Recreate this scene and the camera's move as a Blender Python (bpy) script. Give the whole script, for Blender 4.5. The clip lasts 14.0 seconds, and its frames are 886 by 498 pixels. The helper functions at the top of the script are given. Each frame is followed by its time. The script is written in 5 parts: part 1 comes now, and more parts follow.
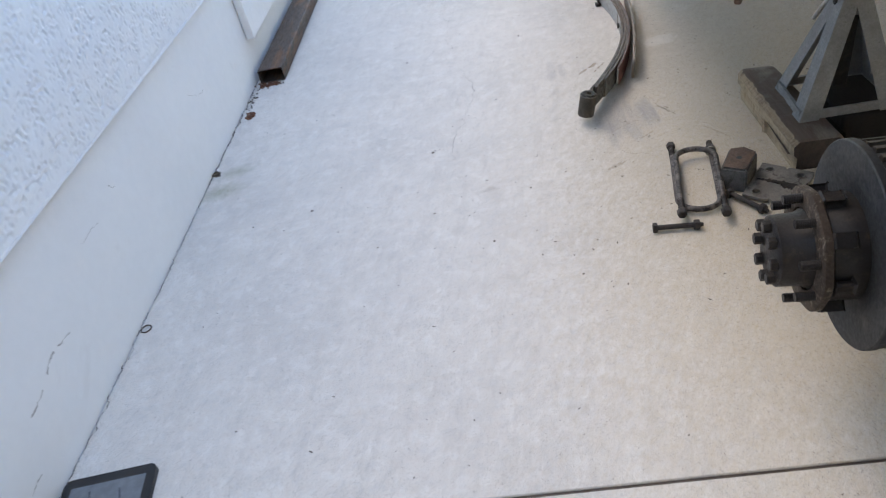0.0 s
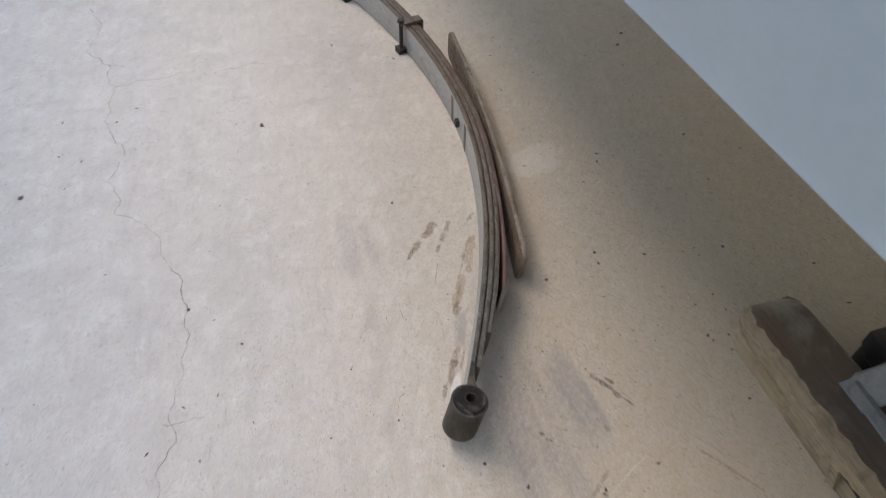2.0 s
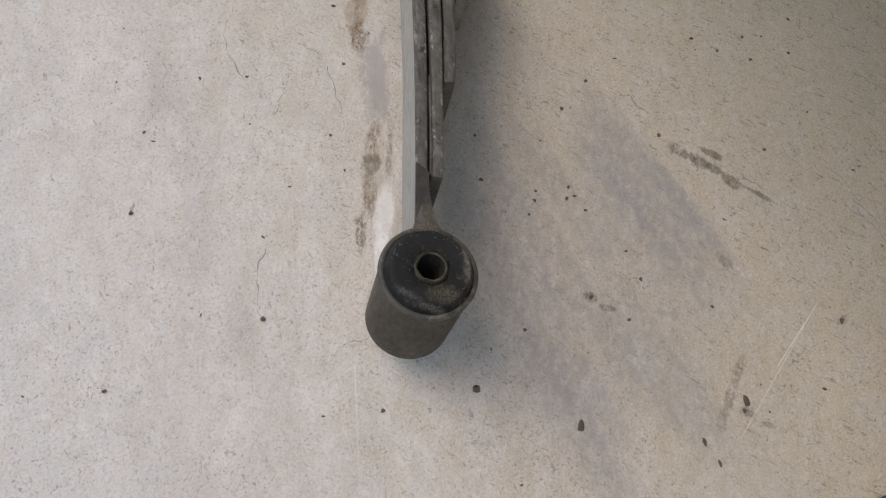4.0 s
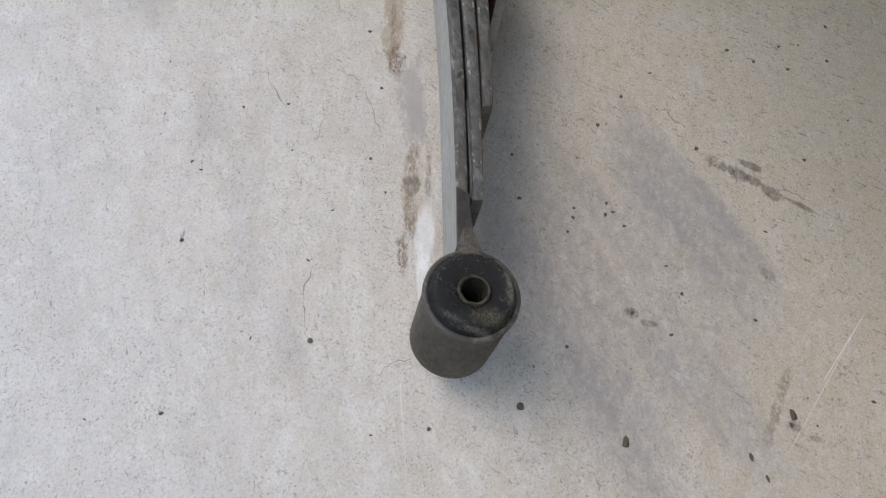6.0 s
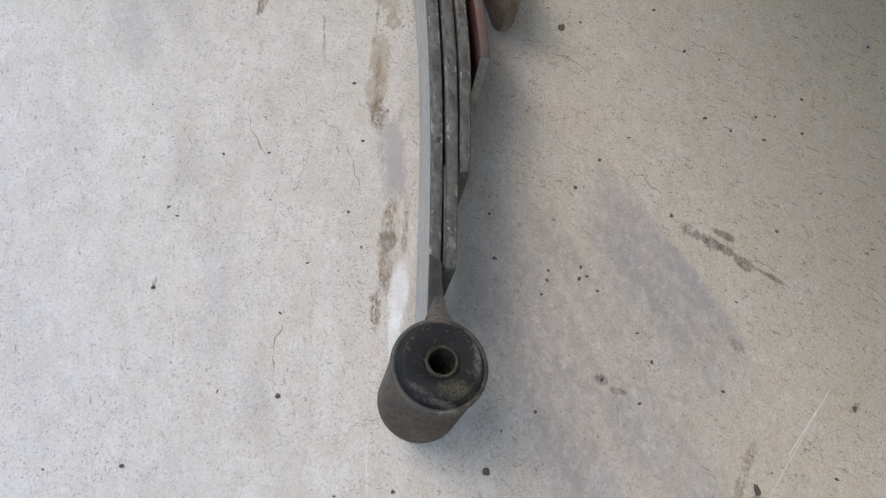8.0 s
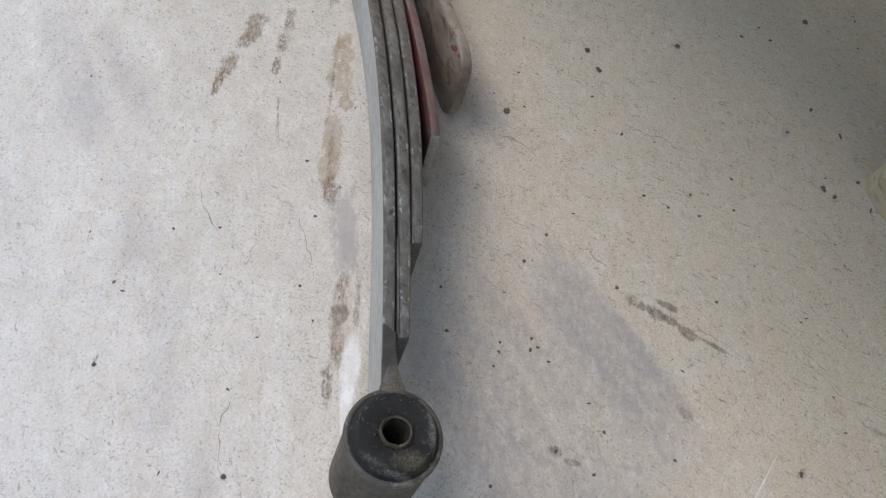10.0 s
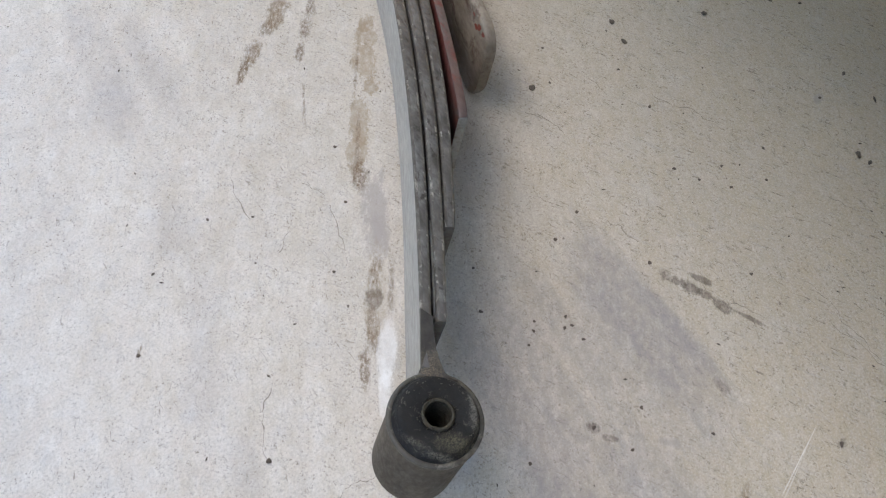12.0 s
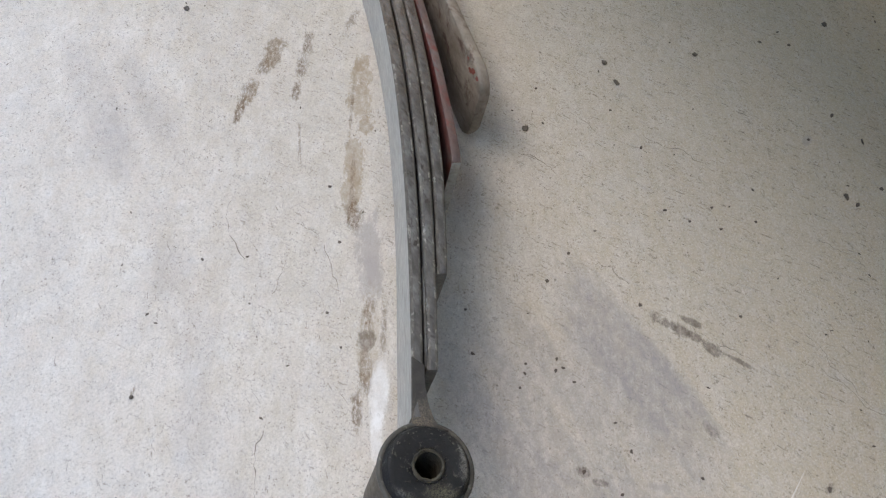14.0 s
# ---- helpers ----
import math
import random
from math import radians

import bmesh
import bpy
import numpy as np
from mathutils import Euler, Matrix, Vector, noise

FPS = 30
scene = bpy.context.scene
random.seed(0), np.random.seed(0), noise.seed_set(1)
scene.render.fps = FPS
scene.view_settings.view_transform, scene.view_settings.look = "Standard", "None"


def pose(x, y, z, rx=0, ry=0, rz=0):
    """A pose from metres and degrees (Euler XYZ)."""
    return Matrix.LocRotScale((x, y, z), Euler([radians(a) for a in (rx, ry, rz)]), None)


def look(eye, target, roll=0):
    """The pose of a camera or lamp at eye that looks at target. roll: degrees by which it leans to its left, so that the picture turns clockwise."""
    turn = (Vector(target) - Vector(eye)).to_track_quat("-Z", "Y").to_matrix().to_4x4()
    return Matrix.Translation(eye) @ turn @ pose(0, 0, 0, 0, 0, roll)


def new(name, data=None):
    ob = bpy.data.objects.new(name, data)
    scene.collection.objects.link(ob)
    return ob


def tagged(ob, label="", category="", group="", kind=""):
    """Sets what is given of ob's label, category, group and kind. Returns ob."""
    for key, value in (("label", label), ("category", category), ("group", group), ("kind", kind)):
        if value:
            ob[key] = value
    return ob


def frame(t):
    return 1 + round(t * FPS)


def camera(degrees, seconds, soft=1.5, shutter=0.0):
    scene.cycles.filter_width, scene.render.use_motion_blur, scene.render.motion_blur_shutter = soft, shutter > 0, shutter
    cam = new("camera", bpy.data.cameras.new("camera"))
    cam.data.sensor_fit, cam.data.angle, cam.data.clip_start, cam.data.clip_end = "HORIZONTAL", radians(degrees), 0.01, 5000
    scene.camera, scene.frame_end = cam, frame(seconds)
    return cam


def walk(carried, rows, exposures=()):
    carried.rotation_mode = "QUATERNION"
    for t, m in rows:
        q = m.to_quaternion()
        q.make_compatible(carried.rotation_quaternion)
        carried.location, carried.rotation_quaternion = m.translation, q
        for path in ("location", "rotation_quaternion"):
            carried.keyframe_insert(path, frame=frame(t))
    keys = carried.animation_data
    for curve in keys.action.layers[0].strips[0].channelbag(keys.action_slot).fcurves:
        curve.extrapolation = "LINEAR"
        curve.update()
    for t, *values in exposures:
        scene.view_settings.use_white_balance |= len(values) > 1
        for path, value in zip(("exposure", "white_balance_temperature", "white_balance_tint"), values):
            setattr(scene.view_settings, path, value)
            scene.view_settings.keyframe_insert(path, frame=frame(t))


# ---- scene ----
cam = camera(65.3, 14.0, 1.2, 0.22)
PATH = [
    (0, (0.039, 0.054, 1.001), (-0.199, 1.609, -0.234), -13.8),
    (0.2, (0.051, 0.163, 0.981), (-0.156, 1.669, -0.319), -12.8),
    (0.4, (0.070, 0.306, 0.965), (-0.009, 1.750, -0.417), -11.0),
    (0.5, (0.055, 0.379, 0.977), (0.096, 1.796, -0.434), -6.9),
    (0.7, (0.017, 0.531, 0.974), (0.142, 1.920, -0.456), 1.3),
    (0.8, (-0.003, 0.596, 0.968), (0.143, 1.988, -0.453), 2.6),
    (0.9, (-0.016, 0.674, 0.966), (0.145, 2.060, -0.465), 3.5),
    (1, (-0.031, 0.753, 0.966), (0.133, 2.14, -0.466), 3.6),
    (1.3, (-0.018, 0.950, 0.970), (0.176, 2.320, -0.474), -2.7),
    (1.5, (0.028, 1.089, 0.931), (0.34, 2.399, -0.547), -6.2),
    (1.7, (0.057, 1.239, 0.902), (0.455, 2.488, -0.609), 1.9),
    (1.8, (0.063, 1.309, 0.876), (0.495, 2.543, -0.638), 3.0),
    (2, (0.09, 1.439, 0.839), (0.545, 2.63, -0.702), 2.1),
    (2.2, (0.104, 1.541, 0.737), (0.614, 2.688, -0.820), 3.5),
    (2.3, (0.119, 1.585, 0.685), (0.644, 2.696, -0.893), -0.8),
    (2.5, (0.15, 1.673, 0.555), (0.619, 2.591, -1.159), -1.7),
    (2.7, (0.180, 1.695, 0.429), (0.597, 2.520, -1.345), 0.4),
    (3, (0.196, 1.713, 0.381), (0.671, 2.388, -1.441), 10.0),
    (3.2, (0.201, 1.716, 0.378), (0.677, 2.321, -1.467), 11.4),
    (5.3, (0.212, 1.713, 0.387), (0.532, 2.231, -1.518), 2.4),
    (5.5, (0.211, 1.714, 0.387), (0.531, 2.255, -1.512), 1.5),
    (6, (0.208, 1.722, 0.39), (0.559, 2.303, -1.492), 1.6),
    (6.5, (0.214, 1.72, 0.387), (0.571, 2.321, -1.486), 0.8),
    (7, (0.212, 1.717, 0.384), (0.588, 2.314, -1.488), 2.4),
    (7.5, (0.214, 1.725, 0.391), (0.616, 2.331, -1.473), 5.3),
    (7.6, (0.225, 1.739, 0.399), (0.616, 2.329, -1.472), 6.3),
    (9.8, (0.217, 1.73, 0.399), (0.865, 2.488, -1.334), 12.1),
    (10, (0.217, 1.731, 0.399), (0.864, 2.467, -1.344), 12.9),
    (10.5, (0.218, 1.732, 0.399), (0.846, 2.434, -1.366), 12.9),
    (11, (0.217, 1.737, 0.404), (0.811, 2.454, -1.366), 9.1),
    (11.5, (0.216, 1.738, 0.402), (0.792, 2.449, -1.376), 8.5),
    (12, (0.213, 1.737, 0.402), (0.776, 2.448, -1.38), 8.3),
    (12.5, (0.215, 1.737, 0.402), (0.778, 2.454, -1.378), 7.9),
    (13, (0.212, 1.736, 0.399), (0.781, 2.459, -1.377), 8.6),
    (13.5, (0.218, 1.739, 0.402), (0.795, 2.467, -1.369), 8.6),
    (14, (0.221, 1.748, 0.414), (0.812, 2.486, -1.348), 9.0),
]
walk(cam, [(t, look(eye, target, roll)) for t, eye, target, roll in PATH],
     exposures=[(0.0, 2.09, 6700, 6), (1.0, 1.95, 6900, 6), (2.0, 1.89, 7500, 8), (2.5, 1.88, 7600, 8), (3.2, 1.88, 7600, 8), (5.3, 1.99, 6800, 5), (10.0, 2.19, 6700, 4), (14.0, 2.24, 6700, 4)])
# ---- daylight ----
SUN_FROM = Vector((-0.42, 0.58, 1.0)).normalized()
world = bpy.data.worlds.new("daylight")
scene.world = world
world.use_nodes = True
wn = world.node_tree.nodes
sky = wn.new("ShaderNodeTexSky")
sky.sky_type = "NISHITA"
sky.sun_disc = False
sky.sun_elevation = math.asin(SUN_FROM.z)
sky.sun_rotation = math.atan2(SUN_FROM.x, SUN_FROM.y)
world.node_tree.links.new(sky.outputs[0], wn["Background"].inputs[0])
wn["Background"].inputs[1].default_value = 0.15
sun_data = bpy.data.lights.new("sun", "SUN")
sun_data.energy, sun_data.angle, sun_data.color = 0.40, radians(50), (1.0, 0.76, 0.50)
sun = new("sun", sun_data)
sun.matrix_world = look(SUN_FROM * 20, (0, 0, 0))

# ---- materials ----


def graph(name):
    m = bpy.data.materials.new(name)
    m.use_nodes = True
    return m, m.node_tree.nodes, m.node_tree.links, m.node_tree.nodes["Principled BSDF"]


def coords(n, l, stretch=(1, 1, 1), turn=0.0):
    c, k = n.new("ShaderNodeTexCoord"), n.new("ShaderNodeMapping")
    k.inputs["Scale"].default_value = stretch
    k.inputs["Rotation"].default_value = (0, 0, turn)
    l.new(c.outputs["Object"], k.inputs[0])
    return k.outputs[0]


def noise_at(n, l, where, scale, detail=6, rough=0.6, warp=0.0):
    t = n.new("ShaderNodeTexNoise")
    t.inputs["Scale"].default_value, t.inputs["Detail"].default_value = scale, detail
    t.inputs["Roughness"].default_value, t.inputs["Distortion"].default_value = rough, warp
    l.new(where, t.inputs["Vector"])
    return t.outputs["Fac"]


def span(n, l, value, a, b, lo=0.0, hi=1.0):
    r = n.new("ShaderNodeMapRange")
    r.inputs["From Min"].default_value, r.inputs["From Max"].default_value = a, b
    r.inputs["To Min"].default_value, r.inputs["To Max"].default_value = lo, hi
    l.new(value, r.inputs["Value"])
    return r.outputs[0]


def times(n, l, a, b):
    k = n.new("ShaderNodeMath")
    k.operation = "MULTIPLY"
    l.new(a, k.inputs[0])
    if isinstance(b, (int, float)):
        k.inputs[1].default_value = b
    else:
        l.new(b, k.inputs[1])
    return k.outputs[0]


def blend(n, l, fac, a, b, how="MIX"):
    k = n.new("ShaderNodeMix")
    k.data_type, k.blend_type = "RGBA", how
    if isinstance(fac, (int, float)):
        k.inputs[0].default_value = fac
    else:
        l.new(fac, k.inputs[0])
    for i, c in ((6, a), (7, b)):
        if isinstance(c, tuple):
            k.inputs[i].default_value = (*c, 1)
        else:
            l.new(c, k.inputs[i])
    return k.outputs[2]


def bumped(n, l, shader, height, strength, distance):
    b = n.new("ShaderNodeBump")
    b.inputs["Strength"].default_value, b.inputs["Distance"].default_value = strength, distance
    l.new(height, b.inputs["Height"])
    l.new(b.outputs[0], shader.inputs["Normal"])


def worn(name, a, b, c=None, scale=25.0, fine=160.0, rough=(0.5, 0.85), metal=0.0, bump=0.4, depth=0.001, stretch=(1, 1, 1),
         cut=(0.5, 0.66), coat=0.0, mottle=0.45):
    """A surface of colour a, clouded with b, with patches of c, and a fine relief."""
    m, n, l, s = graph(name)
    w = coords(n, l, stretch)
    big, small = noise_at(n, l, w, scale, 5), noise_at(n, l, w, fine, 4, 0.7)
    col = blend(n, l, span(n, l, big, 0.35, 0.65), a, b)
    col = blend(n, l, times(n, l, span(n, l, small, 0.35, 0.7), mottle), col, tuple(0.55 * (x + y) / 2 for x, y in zip(a, b)))
    if c:
        patch = noise_at(n, l, w, scale * 1.7, 8, 0.7, 0.6)
        col = blend(n, l, span(n, l, patch, cut[0], cut[1]), col, c)
    l.new(col, s.inputs["Base Color"])
    l.new(span(n, l, small, 0.3, 0.7, rough[0], rough[1]), s.inputs["Roughness"])
    s.inputs["Metallic"].default_value = metal
    s.inputs["Coat Weight"].default_value = coat
    bumped(n, l, s, small, bump, depth)
    return m


# stains and painted shade of the slab: x, y, turn, half length, half width, strength, kind
# kinds: 0 grey smudge, 1 clear brown stain, 2 pale scuff, 3 dark oil, 4 mossy, 5 brown crumbs, 7 and 9 painted shade
BROWN_STAINS_FIRST = [
    (0.384, 2.085, 1.01, 0.018, 0.0080, 0.85, 1), (0.3705, 2.064, 1.01, 0.020, 0.0085, 0.75, 1), (0.386, 2.091, 0.90, 0.007, 0.0050, 0.85, 1), (0.362, 2.037, 0.90, 0.0080, 0.0068, 1.00, 1),
    (0.340, 2.014, 1.00, 0.024, 0.0075, 0.75, 1), (0.327, 1.992, 1.10, 0.017, 0.0075, 0.70, 1), (0.331, 1.999, 1.05, 0.022, 0.0016, 0.60, 5), (0.361, 2.058, 1.02, 0.024, 0.0013, 0.70, 5),
    (0.320, 1.973, 1.15, 0.011, 0.0055, 0.95, 5), (0.318, 1.947, 1.15, 0.026, 0.0080, 0.72, 6), (0.306, 1.926, 1.10, 0.016, 0.0085, 0.60, 6), (0.292, 1.902, 1.05, 0.013, 0.0042, 0.97, 5),
    (0.2845, 1.889, 1.10, 0.007, 0.0046, 1.00, 3),
]
BROWN_STAINS_SECOND = [
    (0.273, 1.869, 1.10, 0.015, 0.0045, 0.85, 5), (0.258, 1.850, 1.15, 0.013, 0.0042, 0.97, 5), (0.286, 1.890, 1.07, 0.032, 0.0075, 0.30, 1), (0.298, 1.891, 1.05, 0.022, 0.0020, 0.60, 5),
    (0.333, 2.135, 0.75, 0.013, 0.0070, 0.97, 5), (0.318, 2.123, 0.75, 0.008, 0.0055, 0.85, 5), (0.301, 2.108, 0.85, 0.011, 0.0060, 0.97, 5), (0.286, 2.093, 0.95, 0.011, 0.0024, 0.97, 5),
    (0.331, 2.134, 0.75, 0.014, 0.0062, 0.45, 1), (0.359, 2.131, 1.00, 0.011, 0.0040, 0.97, 5), (0.345, 2.112, 1.00, 0.009, 0.0042, 0.97, 5), (0.330, 2.090, 1.05, 0.010, 0.0036, 0.97, 5),
    (0.303, 2.108, 0.85, 0.010, 0.0045, 0.40, 1),
]
SCUFFS = [
    (0.312, 2.045, 1.15, 0.016, 0.0012, 0.78, 5), (0.273, 1.852, 0.98, 0.026, 0.0060, 0.72, 2), (0.262, 1.834, 0.98, 0.016, 0.0050, 0.60, 2), (0.405, 2.14, 0.70, 0.014, 0.0030, 0.73, 5),
]
# broad tan and grey patches that paint the warm shade beside the vehicle
SHADE_TINTS = [
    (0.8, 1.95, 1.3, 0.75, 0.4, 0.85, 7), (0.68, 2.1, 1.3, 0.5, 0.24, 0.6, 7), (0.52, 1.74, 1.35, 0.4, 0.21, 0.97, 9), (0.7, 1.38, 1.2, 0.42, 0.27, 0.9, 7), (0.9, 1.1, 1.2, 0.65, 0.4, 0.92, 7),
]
MARKS_FIRST = [
    (0.295, 1.548, 0.5, 0.03, 0.006, 0.6, 5), (-0.03, 1.53, 0.3, 0.022, 0.01, 0.45, 5), (0.395, 1.668, 0.6, 0.02, 0.003, 0.6, 5), (0.56, 1.64, -1.0, 0.05, 0.0022, 0.5, 5),
    (0.391, 1.724, -0.7, 0.007, 0.0035, 0.6, 6), (0.66, 1.868, 0.3, 0.006, 0.0035, 0.6, 6), (0.199, 2.150, 1.50, 0.070, 0.016, 0.28, 8), (0.232, 2.125, 1.58, 0.060, 0.011, 0.30, 8),
    (0.190, 2.105, 1.40, 0.028, 0.020, 0.24, 8), (0.196, 1.996, 1.4, 0.024, 0.013, 0.26, 8), (0.188, 1.932, 1.3, 0.030, 0.010, 0.20, 8), (0.170, 1.889, 1.2, 0.024, 0.011, 0.24, 8),
    (0.173, 1.835, 1.3, 0.018, 0.009, 0.22, 8),
]
# tyre marks; the bands nearest the spring eye also paint its soft shadow
TYRE_AND_SHADOW_MARKS = [
    (0.424, 1.794, 1.62, 0.074, 0.0230, 0.72, 8), (0.4400, 1.776, 1.64, 0.050, 0.0070, 0.45, 8), (0.404, 1.780, 1.60, 0.075, 0.0150, 0.36, 8), (0.378, 1.805, 1.60, 0.062, 0.0120, 0.45, 8),
    (0.352, 1.780, 1.58, 0.090, 0.0140, 0.52, 8), (0.325, 1.760, 1.58, 0.085, 0.0190, 0.66, 8), (0.372, 1.700, 1.60, 0.060, 0.0160, 0.46, 8), (0.310, 1.700, 1.58, 0.060, 0.0160, 0.55, 8),
]
MARKS_SECOND = [
    (0.4645, 1.7985, -1.1, 0.013, 0.0042, 0.95, 3), (0.4765, 1.7965, -1.0, 0.007, 0.0022, 0.90, 3), (0.4715, 1.7865, -1.1, 0.006, 0.0034, 0.95, 3), (0.4770, 1.7735, -1.2, 0.0075, 0.0034, 0.95, 3),
    (0.488, 1.757, -1.05, 0.016, 0.0016, 0.85, 3), (0.357, 1.754, -0.6, 0.0042, 0.0028, 0.8, 3), (0.362, 1.744, -0.7, 0.0045, 0.0016, 0.7, 3), (0.441, 1.733, -1.2, 0.0060, 0.0026, 0.6, 3),
    (0.398, 1.657, -0.9, 0.005, 0.003, 0.6, 3), (0.404, 1.646, -0.9, 0.0035, 0.002, 0.6, 3), (-0.793, 1.833, 0.3, 0.045, 0.022, 0.85, 4), (0.481, 1.671, 0.3, 0.0035, 0.0025, 0.7, 3),
]
MARKS_THIRD = [
    (-0.819, 1.731, 0.2, 0.055, 0.03, 0.95, 4), (0.56, 2.23, 0.4, 0.06, 0.035, 0.35, 2), (0.424, 1.664, 0.42, 0.046, 0.0004, 0.38, 2), (0.213, 1.769, 1.14, 0.026, 0.0004, 0.38, 2),
    (0.451, 1.677, 0.38, 0.022, 0.0004, 0.60, 2), (0.148, 1.926, 0.90, 0.0050, 0.0012, 0.80, 5), (0.153, 1.957, 2.20, 0.0060, 0.0010, 0.50, 5),
]
STAIN_SHADE_COLOURS = [(0.315, 0.300, 0.282), (0.33, 0.250, 0.165), (0.86, 0.85, 0.84), (0.13, 0.105, 0.085), (0.30, 0.285, 0.20), (0.150, 0.092, 0.050), (0.37, 0.330, 0.305), (0.505, 0.408, 0.268), (0.288, 0.270, 0.274), (0.43, 0.400, 0.345)]


def drawn_out(n, l, where, angle, length):
    k = n.new("ShaderNodeMapping")
    k.vector_type = "TEXTURE"
    k.inputs["Rotation"].default_value, k.inputs["Scale"].default_value = (0, 0, angle), (length, 1, 1)
    l.new(where, k.inputs[0])
    return k.outputs[0]


def along(n, l, angle, length):
    """Coordinates drawn out to length along a direction of the floor."""
    return drawn_out(n, l, n.new("ShaderNodeTexCoord").outputs["Object"], angle, length)


def shaken(n, l, where, scale, amount):
    """Coordinates pushed about by a noise, so that dots and lines come out ragged."""
    t, s, a = n.new("ShaderNodeTexNoise"), n.new("ShaderNodeVectorMath"), n.new("ShaderNodeVectorMath")
    t.inputs["Scale"].default_value, t.inputs["Detail"].default_value = scale, 3
    l.new(where, t.inputs["Vector"])
    s.operation, a.operation = "SCALE", "ADD"
    s.inputs["Scale"].default_value = amount
    l.new(t.outputs["Color"], s.inputs[0])
    l.new(where, a.inputs[0])
    l.new(s.outputs[0], a.inputs[1])
    return a.outputs[0]


def noise_shift(n, l, where, value, scale, amount):
    """A value pushed about by a coarse noise."""
    push = noise_at(n, l, where, scale, 6, 0.65)
    k = n.new("ShaderNodeMath")
    k.operation = "MULTIPLY_ADD"
    l.new(push, k.inputs[0])
    k.inputs[1].default_value = amount
    l.new(value, k.inputs[2])
    return k.outputs[0]


def concrete():
    m, n, l, s = graph("pale_concrete")
    w = coords(n, l)
    parts = n.new("ShaderNodeSeparateXYZ")
    l.new(w, parts.inputs[0])
    # the slab is dirtier and rougher where vehicles stand than along the house
    driven = span(n, l, noise_shift(n, l, w, parts.outputs["X"], 7.0, 0.25), 0.12, 0.62)
    cloud = noise_at(n, l, w, 2.2, 4, 0.55, 0.2)
    mottled = noise_at(n, l, w, 21.0, 9, 0.70, 0.3)
    patchy = noise_at(n, l, along(n, l, 1.0, 1.8), 46.0, 7, 0.72, 0.4)
    trowelled = noise_at(n, l, along(n, l, 1.45, 7.0), 34.0, 6, 0.65, 0.2)
    swept = noise_at(n, l, along(n, l, -0.1, 6.0), 30.0, 6, 0.65, 0.2)
    grain = noise_at(n, l, w, 240.0, 5, 0.75)
    fine = noise_at(n, l, w, 700.0, 3, 0.8)
    brushed = noise_at(n, l, along(n, l, -1.0, 9.0), 420.0, 4, 0.7)
    crossed = noise_at(n, l, along(n, l, 1.15, 12.0), 300.0, 4, 0.7)
    tint = noise_at(n, l, w, 62.0, 5, 0.7)
    col = blend(n, l, span(n, l, cloud, 0.35, 0.65), (0.675, 0.628, 0.575), (0.630, 0.590, 0.545))
    col = blend(n, l, times(n, l, span(n, l, cloud, 0.52, 0.70), 0.40), col, (0.50, 0.475, 0.450))
    col = blend(n, l, times(n, l, span(n, l, mottled, 0.55, 0.58), 0.20), col, (0.47, 0.450, 0.432))
    col = blend(n, l, times(n, l, span(n, l, mottled, 0.455, 0.425), 0.26), col, (0.80, 0.775, 0.74))
    col = blend(n, l, times(n, l, span(n, l, patchy, 0.56, 0.62), 0.32), col, (0.47, 0.445, 0.425))
    col = blend(n, l, times(n, l, span(n, l, patchy, 0.43, 0.36), 0.36), col, (0.80, 0.77, 0.725))
    col = blend(n, l, times(n, l, span(n, l, trowelled, 0.53, 0.64), 0.26), col, (0.49, 0.455, 0.42))
    col = blend(n, l, times(n, l, span(n, l, swept, 0.56, 0.66), 0.18), col, (0.50, 0.465, 0.43))
    col = blend(n, l, times(n, l, span(n, l, tint, 0.53, 0.62), 0.22), col, (0.62, 0.52, 0.45))
    col = blend(n, l, times(n, l, span(n, l, tint, 0.46, 0.38), 0.18), col, (0.56, 0.575, 0.60))
    warp = noise_at(n, l, along(n, l, 1.05, 1.8), 60.0, 9, 0.78)
    streaked = noise_at(n, l, along(n, l, 1.56, 5.0), 60.0, 10, 0.78)
    crumbs = span(n, l, noise_at(n, l, along(n, l, 1.1, 2.2), 520.0, 6, 0.8), 0.42, 0.50)
    thin = span(n, l, noise_at(n, l, along(n, l, 1.1, 1.5), 180.0, 7, 0.8), 0.36, 0.62, 0.35, 1.0)

    def after(col, where):
        """The same coordinates, worked out once col is known: keeps the long chain of marks in step."""
        k = n.new("ShaderNodeVectorMath")
        k.operation = "MULTIPLY_ADD"
        l.new(col, k.inputs[0])
        k.inputs[1].default_value = (1e-9, 1e-9, 1e-9)
        l.new(where, k.inputs[2])
        return k.outputs[0]

    def stained_and_shaded(marks, col):
        here = w
        for i, (x, y, turn, rx, ry, strength, kind) in enumerate(marks):
            here = after(col, w) if i % 5 == 0 else here
            k = n.new("ShaderNodeMapping")
            k.vector_type = "TEXTURE"
            k.inputs["Location"].default_value, k.inputs["Rotation"].default_value = (x, y, 0), (0, 0, turn)
            k.inputs["Scale"].default_value = (rx, ry, 1.0)
            l.new(here, k.inputs[0])
            d = n.new("ShaderNodeVectorMath")
            d.operation = "LENGTH"
            l.new(k.outputs[0], d.inputs[0])
            add = n.new("ShaderNodeMath")
            add.operation = "MULTIPLY_ADD"
            l.new(streaked if kind == 8 else warp, add.inputs[0])
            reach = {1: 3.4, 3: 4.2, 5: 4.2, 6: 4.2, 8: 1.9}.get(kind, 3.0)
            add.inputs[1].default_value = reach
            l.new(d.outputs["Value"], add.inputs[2])
